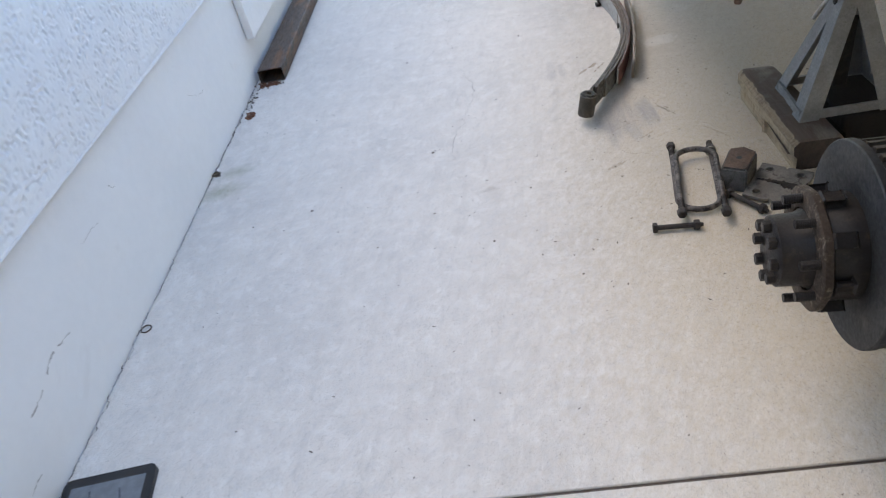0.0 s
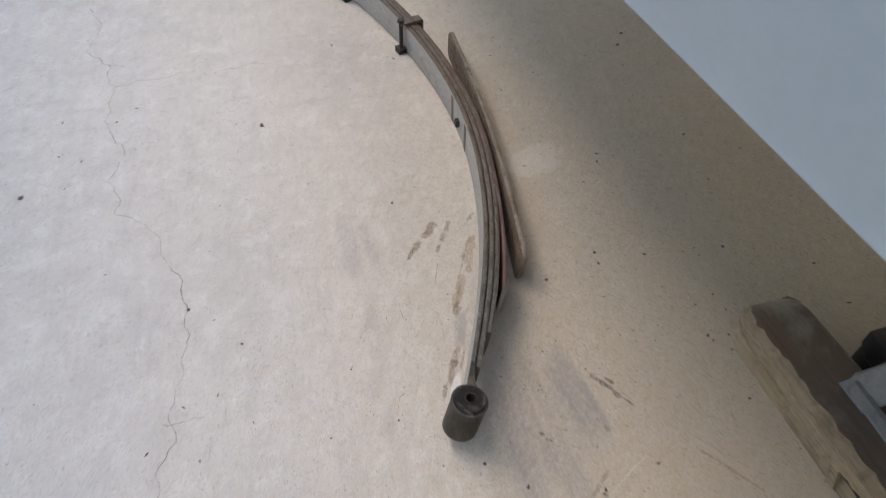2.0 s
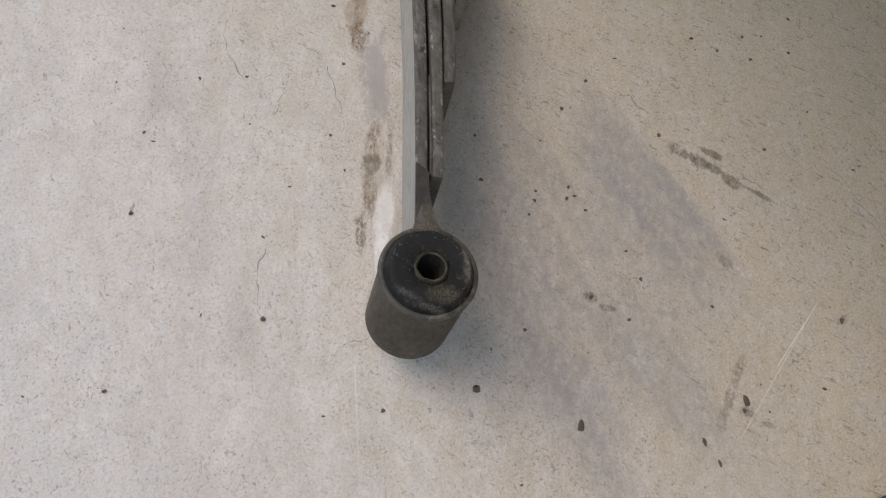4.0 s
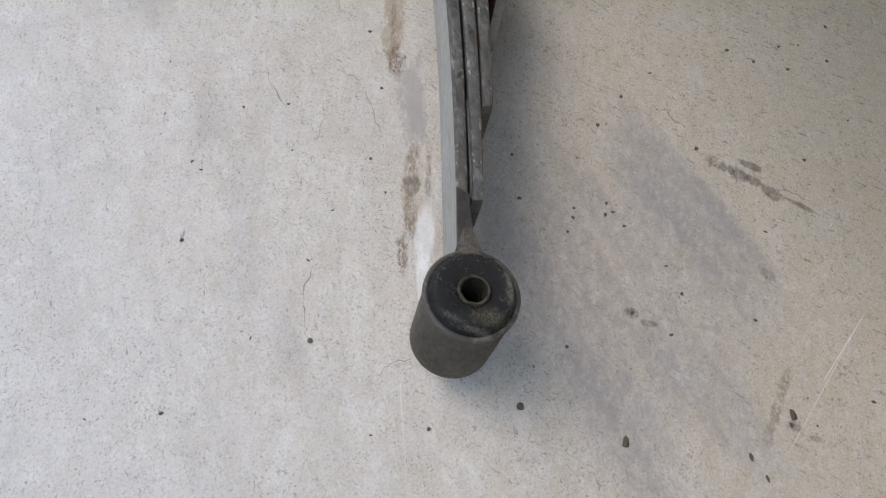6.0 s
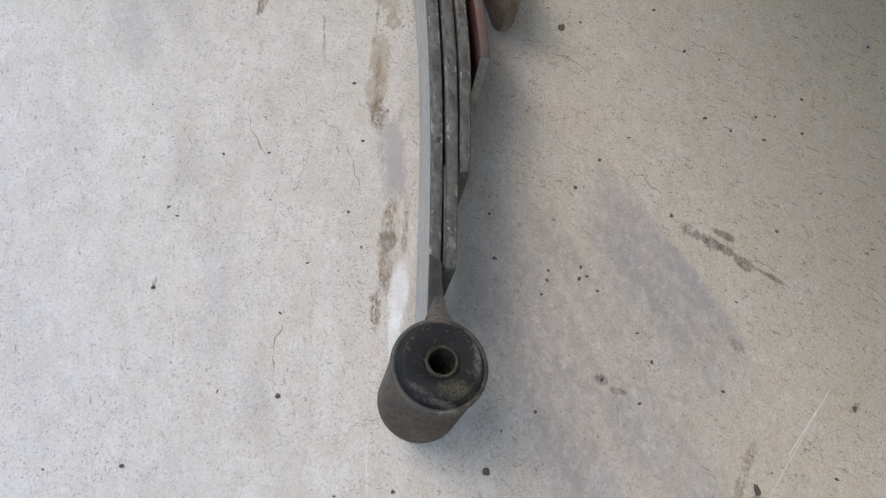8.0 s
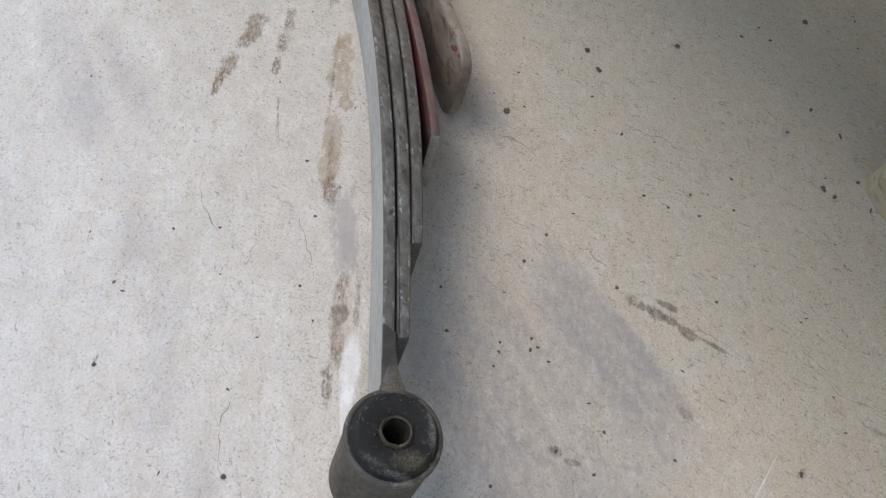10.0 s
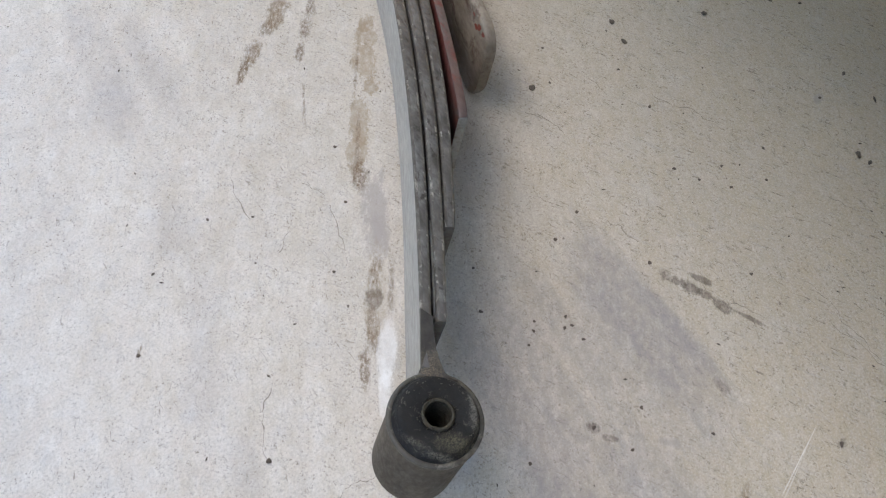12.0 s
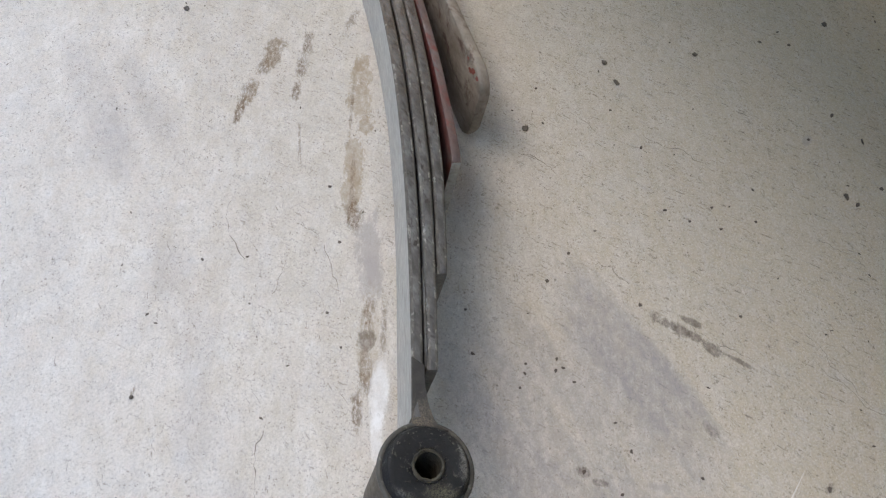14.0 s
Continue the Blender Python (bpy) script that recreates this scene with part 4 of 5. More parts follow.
def u_bolt(arc_mid, direction, length, z, nut_on, label):
    """A U-bolt lying flat: arc_mid is the middle of its bend, direction runs from the bend to the threaded ends."""
    half, r = 0.0455, 0.0066
    d = Vector((direction[0], direction[1], 0)).normalized()
    s = Vector((-d.y, d.x, 0))
    c = Vector((*arc_mid, z)) + d * half * 0.88
    pts = [c + s * half + d * length, c + s * half + d * length * 0.5, c + s * half]
    pts += [c + s * half * math.cos(a) - d * half * 0.88 * math.sin(a) for a in [math.pi * i / 18 for i in range(1, 18)]]
    pts += [c - s * half, c - s * half + d * length * 0.5, c - s * half + d * length]
    ub = thing("u_bolt", (c.x, c.y, 0), label, "u-bolt", "U-bolts on the floor")
    part("rod", rod(pts, r, 14), ROD_IRON, ub, "", 40)
    for side in (1, -1):
        tip = c + s * half * side + d * length
        thread = bmesh.new()
        for i in range(26):
            a = tip - d * 0.0022 * i
            lathe([(r * 0.9, 0), (r * 1.08, 0.0011), (r * 0.9, 0.0022)], a, -d, 12, thread)
        part("thread", thread, BLACK_IRON, ub)
        if side in nut_on:
            a = tip - d * nut_on[side]
            part("nut", hex_head(a, a - d * 0.016, 0.0118), ROD_IRON, ub)
            part("washer", lathe([(0.007, 0), (0.0128, 0), (0.0128, 0.0050), (0.007, 0.0050)], a - d * 0.0170, -d, 20, closed=True), GALVANISED, ub)
        else:
            part("nut", hex_head(tip + d * 0.001, tip - d * 0.018, 0.0108), BLACK_IRON, ub)
    return ub


u_bolt((0.432, 1.306), (0.176, 0.984), 0.235, 0.0120, {-1: 0.022}, "dark rusty steel u-bolt with one nut and washer run on")
u_bolt((0.478, 1.529), (-0.185, -0.983), 0.224, 0.0250, {}, "brown mottled steel u-bolt laid over another one")


def bolt(a, b, label, nuts=(1,)):
    a, b = Vector(a), Vector(b)
    d = (b - a).normalized()
    bt = thing("hex_bolt", (a.x, a.y, 0), label, "bolt", "loose bolts on the floor")
    part("shank", rod([a, (a + b) / 2, b], 0.0058, 12), BLACK_IRON, bt, "", 40)
    part("head", hex_head(a - d * 0.009, a + d * 0.001, 0.0115), BLACK_IRON, bt)
    part("nut", hex_head(b - d * 0.016, b - d * 0.003, 0.0115), BLACK_IRON, bt)
    part("tip", rod([b, b + d * 0.004], 0.0045, 10), BLACK_IRON, bt)


bolt((0.327, 1.265, 0.0104), (0.419, 1.255, 0.0104), "black hex bolt with its nut, across the u-bolt's end")
bolt((0.5105, 1.347, 0.0104), (0.560, 1.270, 0.0104), "oily black hex bolt with its nut, beside the steel block")

block = thing("lift_block", (0.547, 1.41, 0), "grey cast steel spacer block with a rusty drilled top", "spacer block")
up = Vector((0.045, 0.075, 0)).normalized()
side = Vector((up.y, -up.x, 0))
bm = bmesh.new()
lo = [(-0.052, -0.030), (0.040, -0.032), (0.056, 0.0), (0.040, 0.034), (-0.052, 0.030)]
a = [bm.verts.new(Vector((0.546, 1.413, 0.0)) + up * u + side * v) for u, v in lo]
b = [bm.verts.new(Vector((0.547, 1.417, 0.056)) + up * u * 0.93 + side * v * 0.93) for u, v in lo]
bm.faces.new(a)
bm.faces.new(b)
for i in range(5):
    bm.faces.new((a[i], a[(i + 1) % 5], b[(i + 1) % 5], b[i]))
bmesh.ops.bevel(bm, geom=bm.edges[:], offset=0.0045, segments=2, affect="EDGES")
part("body", bm, CAST_GREY, block, "", 30)
bm = bmesh.new()
bm.faces.new([bm.verts.new(Vector((0.547, 1.417, 0.0564)) + up * u * 0.84 + side * v * 0.82) for u, v in lo])
part("top_face", bm, RUST_TOP, block, "brown rusted top face")
# flat black disc on the top, painted as the shade of a drilled hole
part("hole", lathe([(0, 0.0), (0.0062, 0.0)], (0.547, 1.417, 0.0568), seg=18), HOLE_SHADE, block)

plate = thing("spring_plate", (0.620, 1.355, 0), "scaled grey steel axle plate with four bolt holes", "steel plate")
pu, pv = Vector((0.079, -0.060, 0)).normalized(), Vector((0.083, 0.110, 0)).normalized()
pc = Vector((0.6165, 1.357, 0.0))


def plate_at(u, v, z):
    return pc + pu * u + pv * v + Vector((0, 0, z))


HOLES = [(-0.033, -0.048), (0.033, -0.048), (-0.033, 0.046), (0.033, 0.046)]
bm = bmesh.new()
N = 24
cells = [(-0.050, 0.0, -0.068, 0.0), (0.0, 0.050, -0.068, 0.0), (-0.050, 0.0, 0.0, 0.068), (0.0, 0.050, 0.0, 0.068)]
for (u0, u1, v0, v1), (hu, hv) in zip(cells, HOLES):
    for z in (0.004, 0.0125):
        outer, inner = [], []
        for i in range(N):
            ang = 2 * math.pi * (i + 0.5) / N
            du, dv = math.cos(ang), math.sin(ang)
            reach = min(((u1 if du > 0 else u0) - hu) / du if abs(du) > 1e-9 else 9, ((v1 if dv > 0 else v0) - hv) / dv if abs(dv) > 1e-9 else 9)
            outer.append(bm.verts.new(plate_at(hu + du * reach, hv + dv * reach, z)))
            inner.append(bm.verts.new(plate_at(hu + du * 0.0085, hv + dv * 0.0085, z)))
        for i in range(N):
            bm.faces.new((outer[i], outer[(i + 1) % N], inner[(i + 1) % N], inner[i]))
        if z < 0.01:
            low_o, low_i = outer, inner
        else:
            for i in range(N):
                bm.faces.new((low_i[i], low_i[(i + 1) % N], inner[(i + 1) % N], inner[i]))
                bm.faces.new((low_o[i], low_o[(i + 1) % N], outer[(i + 1) % N], outer[i]))
bmesh.ops.remove_doubles(bm, verts=bm.verts, dist=0.0006)
part("plate", bm, PLATE_STEEL, plate)
for k, (hu, hv) in enumerate(HOLES):
    part("hole_rim", lathe([(0.0082, 0.0), (0.0118, 0.0), (0.0112, 0.0016), (0.0086, 0.0016)], plate_at(hu, hv, 0.0124), seg=24, closed=True), PLATE_STEEL, plate)
# dark discs under the plate paint the shade inside its holes
for hu, hv in HOLES:
    part("hole_dirt", lathe([(0, 0.0), (0.0086, 0.0), (0.0086, 0.002), (0, 0.002)], plate_at(hu, hv, 0.0035), seg=20), BLACK_IRON, plate, "black disc for the shade in a bolt hole")
rng = random.Random(8)
for name, u0, u1, v0, reach, label in (("grease_band", -0.047, 0.046, 0.004, 0.0075, "black greasy band across the plate"), ("grease_blot", 0.006, 0.047, -0.006, 0.0120, "")):
    us = [u0 + (u1 - u0) * k / 22 for k in range(23)]
    swell = [max(0.15, math.sin(math.pi * (0.06 + 0.88 * k / 22))) * rng.uniform(0.45, 1.25) for k in range(23)]
    outline = [(u, v0 + 0.06 * u - reach * w) for u, w in zip(us, swell)] + [(u, v0 + 0.06 * u + reach * rng.uniform(0.7, 1.2) * w) for u, w in zip(us[::-1], swell[::-1])]
    part(name, slab_of(outline, 0.0005 if name == "grease_band" else 0.0008, lambda u, v, w: plate_at(u, v, 0.0126 + w)), BLACK_IRON, plate, label)
for u in (-0.052, 0.052):
    part("folded_edge", bar(plate_at(u, -0.066, 0.006), plate_at(u, 0.066, 0.006), 0.006, 0.012), PLATE_STEEL, plate)

# ---- timbers and the axle stand ----


def beam(name, x0, x1, y0, y1, h, mats, label, seed, round_near, rough=0.004, taper=0.0):
    """A sawn timber with knocked corners, uneven sides and a split."""
    rng = random.Random(seed)
    tb = thing(name, ((x0 + x1) / 2, (y0 + y1) / 2, 0), label, "timber")
    bm = bmesh.new()
    sections = [(0.0, 0.004), (0.008, 0.0)] + [(k / 48 * (y1 - y0), 0.0) for k in range(2, 45)] + [(y1 - y0 - 0.024, 0.001), (y1 - y0 - 0.010, 0.005), (y1 - y0, 0.013)]
    rings = []
    c = round_near
    for s, shrink in sections:
        y = y0 + s
        j = [0.55 * rough * (0.55 * noise.noise(Vector((y * 30, seed + 3.1 * k, 0.5))) + 1.1 * noise.noise(Vector((y * 130, seed + 1.7 * k, 2.5))) + 0.6 * rng.uniform(-1, 1)) for k in range(5)]
        xr = x1 - taper * s / (y1 - y0)
        ring = [(x0 + 0.010 + shrink, 0.0), (xr - shrink, 0.0), (xr - shrink, h - c), (xr - c - shrink, h - shrink), (x0 + c + shrink + j[3] * 1.3, h - shrink * 0.5 - abs(j[4]) * 0.3), (x0 + shrink + j[0] * 0.7, h - c * 1.3 + j[4]),
                (x0 + 0.002 + shrink + j[1] * 0.8, h * 0.56 + j[4]), (x0 + 0.009 + shrink + j[2] * 0.8, h * 0.42 + j[3])]
        rings.append([bm.verts.new((x, y, z)) for x, z in ring])
    for r, q in zip(rings, rings[1:]):
        for k in range(8):
            f = bm.faces.new((r[k], r[(k + 1) % 8], q[(k + 1) % 8], q[k]))
            f.material_index = 3 if k == 4 else 1 if k in (5, 6, 7) else 0
    for r in (rings[0], rings[-1]):
        bm.faces.new(r).material_index = 2
    part("timber", bm, mats, tb)
    return tb


tb = beam("timber_block", 0.661, 0.773, 1.410, 1.806, 0.078, [WOOD_TOP, WOOD_SIDE, WOOD_END, WOOD_EDGE], "old brown timber with a pale split side, under the axle stand", 4, 0.010, taper=0.015)
for ya, yb, z in ((1.44, 1.60, 0.030), (1.58, 1.74, 0.050)):
    part("split", bar((0.6672, ya, z), (0.6672, yb, z + 0.010), 0.004, 0.0022, bevel=0), WOOD_END, tb, "dark split in the grain")
part("splinter", bar((0.662, 1.575, 0.012), (0.662, 1.585, 0.042), 0.004, 0.012), WOOD_SIDE, tb)
beam("timber_block", 0.800, 0.985, 1.484, 1.72, 0.0765, [WOOD_DARK, WOOD_DARK, WOOD_DARK, WOOD_DARK], "black timber under the axle stand", 9, 0.004, 0.001)

stand = thing("axle_stand", (0.818, 1.575, 0.077), "grey pressed steel axle stand on two timbers, holding up the vehicle", "axle stand")
FEET = [(0.702, 1.486), (0.712, 1.668), (0.925, 1.668), (0.925, 1.486)]
TOPS = [(0.790, 1.552), (0.790, 1.600), (0.846, 1.600), (0.846, 1.552)]
for (fx, fy), (tx, ty) in zip(FEET, TOPS):
    sx, sy = (1 if fx < 0.8 else -1), (1 if fy < 1.57 else -1)
    bm = bmesh.new()
    ra, rb = [], []
    w0, w1, th = 0.044, 0.036, 0.003
    shape = [(0, 0), (1, 0), (1, th), (th, th), (th, 1), (0, 1)]
    for (px, py, pz, w), store in (((fx, fy, 0.0770, w0), ra), ((tx, ty, 0.335, w1), rb)):
        for u, v in shape:
            uu = u * w if u == 1 else u
            vv = v * w if v == 1 else v
            store.append(bm.verts.new((px + sx * uu, py + sy * vv, pz)))
    for i in range(6):
        bm.faces.new((ra[i], ra[(i + 1) % 6], rb[(i + 1) % 6], rb[i]))
    bm.faces.new(ra)
    bm.faces.new(rb)
    bmesh.ops.bevel(bm, geom=bm.edges[:], offset=0.0008, segments=1, affect="EDGES")
    part("leg", bm, STAND_PAINT, stand)
for i in range(4):
    (ax, ay), (bx, by) = FEET[i], FEET[(i + 1) % 4]
    a, b = Vector((ax, ay, 0.091)), Vector((bx, by, 0.091))
    inset = (b - a).normalized() * 0.012
    mid = Vector((0.818, 1.576, 0.091))
    shift = (mid - (a + b) / 2).normalized() * 0.006
    part("crossbar", bar(a + inset + shift, b - inset + shift, 0.004, 0.020), STAND_PAINT, stand)
part("neck", box(0.787, 0.849, 1.549, 1.603, 0.288, 0.346, 0.006), STAND_PAINT, stand, "", 40)
part("ratchet_column", box(0.802, 0.834, 1.562, 1.590, 0.115, 0.352, 0.003), DARK_STEEL, stand, "black toothed ratchet column")
part("saddle", box(0.783, 0.853, 1.553, 1.599, 0.350, 0.366, 0.004), STAND_PAINT, stand)
part("handle", rod([(0.789, 1.604, 0.318), (0.786, 1.625, 0.300), (0.779, 1.658, 0.250)], 0.0048), CHROME, stand, "bright zinc release handle", 40)
part("pin", hex_head((0.786, 1.576, 0.318), (0.780, 1.576, 0.318), 0.007), BLACK_IRON, stand)

# ---- the vehicle ----
car = thing("vehicle", (1.2, 2.5, 0), "pale blue-white vehicle raised on a stand with a wheel taken off", "vehicle")


def side_x(z):
    """The outer skin leans out from the sill up to the waist."""
    pts = [(0.545, 0.370), (0.590, 0.374), (0.610, 0.368), (0.656, 0.354), (0.666, 0.351), (0.780, 0.315), (0.950, 0.290), (1.100, 0.285), (1.500, 0.320)]
    for (z0, x0), (z1, x1) in zip(pts, pts[1:]):
        if z <= z1:
            return x0 + (x1 - x0) * max(0.0, (z - z0) / (z1 - z0))
    return pts[-1][1]


YAW = 0.039
SLOPE = 0.006
ARCH = [(1.248, 0.545), (1.243, 0.590), (1.235, 0.650), (1.220, 0.730), (1.190, 0.820), (1.130, 0.900), (1.040, 0.960), (0.930, 0.990), (0.830, 1.000), (0.660, 0.980), (0.540, 0.920), (0.460, 0.820), (0.420, 0.700), (0.410, 0.590)]


def arch_y(z):
    for (y0, z0), (y1, z1) in zip(ARCH[:9], ARCH[1:9]):
        if z0 <= z <= z1:
            return y0 + (y1 - y0) * (z - z0) / (z1 - z0)
    return 0.83


bm = bmesh.new()
levels = [0.545, 0.566, 0.578, 0.587, 0.594, 0.610, 0.635, 0.656, 0.666, 0.700, 0.740, 0.780, 0.840, 0.900, 0.950, 0.985]
ROWS_Y = 40
grid = []
for z in levels:
    start = arch_y(z)
    row = []
    for i in range(ROWS_Y + 1):
        k = (i / ROWS_Y) ** 1.8
        y = start + (4.7 - start) * k
        zz = z
        if z < 0.5869:
            drop = max(0.0, min(1.0, (1.300 - y) / 0.05))
            zz = 0.587 - (0.587 - z) * drop
        x = side_x(zz) - YAW * (y - 1.3)
        row.append(bm.verts.new((x, y, zz)) if z >= 0.587 or y < 1.305 else None)
    grid.append(row)
for r, q in zip(grid, grid[1:]):
    for i in range(ROWS_Y):
        if None not in (r[i], r[i + 1], q[i], q[i + 1]):
            bm.faces.new((r[i], r[i + 1], q[i + 1], q[i]))
# unseen upper skin, its height set by the sky light on the slab
upper = [0.985, 1.05, 1.12, 1.20]
prev = None
for z in upper:
    row = [bm.verts.new((side_x(z) - YAW * (-2.5 + 5.9 * i / 30), -1.2 + 5.9 * i / 30, z)) for i in range(31)]
    if prev:
        for i in range(30):
            bm.faces.new((prev[i], prev[i + 1], row[i + 1], row[i]))
    prev = row
bmesh.ops.remove_doubles(bm, verts=bm.verts, dist=0.0004)
bmesh.ops.recalc_face_normals(bm, faces=bm.faces)
bmesh.ops.solidify(bm, geom=bm.faces[:], thickness=0.0015)
body_side = part("body_side", bm, BODY_PAINT, car, "pale blue-white lower body side with a pressed crease", 50)

# the fuel flap, with its gap
def rounded(u0, u1, v0, v1, r, n=8):
    out = []
    for cx, cy, a0 in ((u1 - r, v1 - r, 0), (u0 + r, v1 - r, 90), (u0 + r, v0 + r, 180), (u1 - r, v0 + r, 270)):
        out += [(cx + r * math.cos(radians(a0 + 90 * i / n)), cy + r * math.sin(radians(a0 + 90 * i / n))) for i in range(n + 1)]
    return out


def on_side(u, v, w):
    return Vector((side_x(v) - 0.0026 - w - YAW * (u - 1.3), u, v))


def ring_of(outer, inner, w, bm):
    a = [bm.verts.new(on_side(u, v, w)) for u, v in outer]
    b = [bm.verts.new(on_side(u, v, w)) for u, v in inner]
    for i in range(len(a)):
        j = (i + 1) % len(a)
        bm.faces.new((a[i], a[j], b[j], b[i]))
    return bm


FL = (1.405, 1.575, 0.712, 0.850, 0.022)
gap = ring_of(rounded(*FL), rounded(FL[0] + 0.0020, FL[1] - 0.0020, FL[2] + 0.0020, FL[3] - 0.0020, 0.029), 0.0004, bmesh.new())
part("flap_gap", gap, GROOVE, body_side, "dark gap round the fuel flap")
bm = ring_of(rounded(FL[0] - 0.010, FL[1] + 0.010, FL[2] - 0.010, FL[3] + 0.010, 0.040), rounded(*FL), 0.0, bmesh.new())
for v in bm.verts:
    v.co.x -= 0.0008
part("flap_rim", bm, BODY_PAINT, body_side)
inner = rounded(FL[0] + 0.004, FL[1] - 0.004, FL[2] + 0.004, FL[3] - 0.004, 0.026)
bm = bmesh.new()
ringv = [bm.verts.new(on_side(u, v, 0.0012)) for u, v in inner]
mid = bm.verts.new(on_side((FL[0] + FL[1]) / 2, (FL[2] + FL[3]) / 2, 0.003))
for i in range(len(ringv)):
    bm.faces.new((ringv[i], ringv[(i + 1) % len(ringv)], mid))
part("fuel_flap", bm, BODY_PAINT, body_side, "flush fuel flap with rounded corners", 60)

for ob in [body_side] + list(body_side.children):
    for v in ob.data.vertices:
        run = v.co.y + BASE[car].y - 1.27
        ease = max(0.0, min(1.0, run / 0.30))
        v.co.z += SLOPE * max(0.0, run) - 0.021 * ease
        v.co.x += 0.021 * ease

# wheel-arch lip, its torn foot, sill, floor and frame
bm = bmesh.new()
prev = None
for y, z in ARCH:
    x = side_x(z)
    trio = [bm.verts.new((x + 0.001, y, z)), bm.verts.new((x + 0.018, y - 0.003, z)), bm.verts.new((x + 0.055, y + (0.012 if y > 0.83 else -0.012), z + 0.006))]
    if prev:
        for i in range(2):
            bm.faces.new((prev[i], prev[i + 1], trio[i + 1], trio[i]))
    prev = trio
bmesh.ops.solidify(bm, geom=bm.faces[:], thickness=0.0015)
part("arch_lip", bm, LINER_PAINT, car, "dusty inner lip of the wheel arch, greyed for its shade", 50)
bm = bmesh.new()
foot = [bm.verts.new(v) for v in ((0.376, 1.249, 0.545), (0.402, 1.268, 0.541), (0.418, 1.274, 0.541), (0.436, 1.308, 0.545), (0.443, 1.262, 0.532), (0.452, 1.240, 0.524), (0.452, 1.212, 0.515), (0.421, 1.216, 0.522), (0.392, 1.233, 0.534))]
bm.faces.new(foot)
bmesh.ops.triangulate(bm, faces=bm.faces[:])
bmesh.ops.solidify(bm, geom=bm.faces[:], thickness=0.002)
part("arch_foot", bm, BROWN_METAL, car, "torn brown panel foot with a rusty tip", 60)
part("sill_underside", box(0.40, 0.490, 1.33, 2.4, 0.592, 0.602, 0.003), DARK_STEEL, car)
# unseen underside, added to shade the slab
part("underbody", box(0.395, 2.12, 1.30, 4.6, 0.800, 0.840, 0.01), UNDERSEAL, car, "unseen pale grey-brown underside, shading the floor and bouncing light")
# unseen rear side and floor, added low to keep light off the slab
bm = bmesh.new()
rear = [[bm.verts.new((side_x(z), y, z)) for y in (-1.2, -0.4, 0.2, 0.405)] for z in (0.38, 0.52, 0.70, 0.85, 0.985)]
for r, q in zip(rear, rear[1:]):
    for i in range(3):
        bm.faces.new((r[i], r[i + 1], q[i + 1], q[i]))
bmesh.ops.solidify(bm, geom=bm.faces[:], thickness=0.0015)
part("rear_quarter", bm, BODY_PAINT, car, "unseen body side added behind the wheel arch to block light", 50)
part("rear_floor", box(0.420, 2.12, -1.2, 0.36, 0.420, 0.460, 0.01), DARK_STEEL, car, "unseen black underside added behind the wheel arch to block light")
part("wheelhouse", box(0.560, 2.00, 0.35, 1.30, 1.010, 1.040, 0.01), DARK_STEEL, car)
# unseen top and far panel, added to block light; heights set for that
part("roof", box(0.345, 2.18, -1.2, 4.7, 1.20, 1.26, 0.02), BODY_PAINT, car)
part("far_side", box(2.16, 2.20, -1.2, 4.7, 0.760, 1.20, 0.01), BODY_PAINT, car)
part("frame_rail", box(0.772, 0.862, -0.6, 4.5, 0.520, 0.600, 0.006), DARK_STEEL, car, "black chassis rail")
part("frame_bracket", lathe([(0, 0.0), (0.037, 0.0), (0.040, 0.004), (0.040, 0.150), (0.034, 0.160), (0, 0.160)], (0.806, 1.576, 0.3665), seg=24), DARK_STEEL, car, "black round jacking bracket", 40)
part("bracket_lug", box(0.842, 0.872, 1.552, 1.580, 0.385, 0.430, 0.010), BLACK_IRON, car)
part("brake_hose", rod([(0.452, 1.231, 0.517), (0.470, 1.250, 0.520), (0.550, 1.330, 0.520), (0.630, 1.420, 0.527), (0.697, 1.500, 0.534), (0.765, 1.565, 0.545)], 0.0038, 10), DARK_STEEL, car, "thin black brake hose", 60)
part("hose_end", rod([(0.446, 1.214, 0.510), (0.458, 1.238, 0.519)], 0.0065, 10), RUST_TOP, car, "", 60)

# axle end with its rotor
HY, HZ = 0.817, 0.2965
hub = part("hub", lathe([(0, -0.380), (0.046, -0.380), (0.052, -0.384), (0.053, -0.418), (0.062, -0.432), (0.062, -0.470)], (0, HY, HZ), (-1, 0, 0), 40), HUB_IRON, car, "oily dark wheel hub", 40)
bm = bmesh.new()
n = 64
rings = []
for x, shrink in ((0.424, 0.004), (0.4265, 0.0), (0.436, 0.0), (0.4385, 0.003)):
    row = []
    for i in range(n):
        a = 2 * math.pi * i / n
        r = 0.0905 - 0.0025 * (0.5 - 0.5 * math.cos(8 * a)) - shrink
        row.append(bm.verts.new((x, HY + r * math.cos(a), HZ + r * math.sin(a))))
    rings.append(row)
inner_ring = [bm.verts.new((0.424, HY + 0.060 * math.cos(2 * math.pi * i / n), HZ + 0.060 * math.sin(2 * math.pi * i / n))) for i in range(n)]
inner_back = [bm.verts.new((0.4385, HY + 0.060 * math.cos(2 * math.pi * i / n), HZ + 0.060 * math.sin(2 * math.pi * i / n))) for i in range(n)]
for a, b in list(zip(rings, rings[1:])) + [(inner_ring, rings[0]), (rings[-1], inner_back)]:
    for i in range(n):
        bm.faces.new((a[i], a[(i + 1) % n], b[(i + 1) % n], b[i]))
part("flange", bm, FLANGE_IRON, hub, "scalloped rusty hub flange", 40)
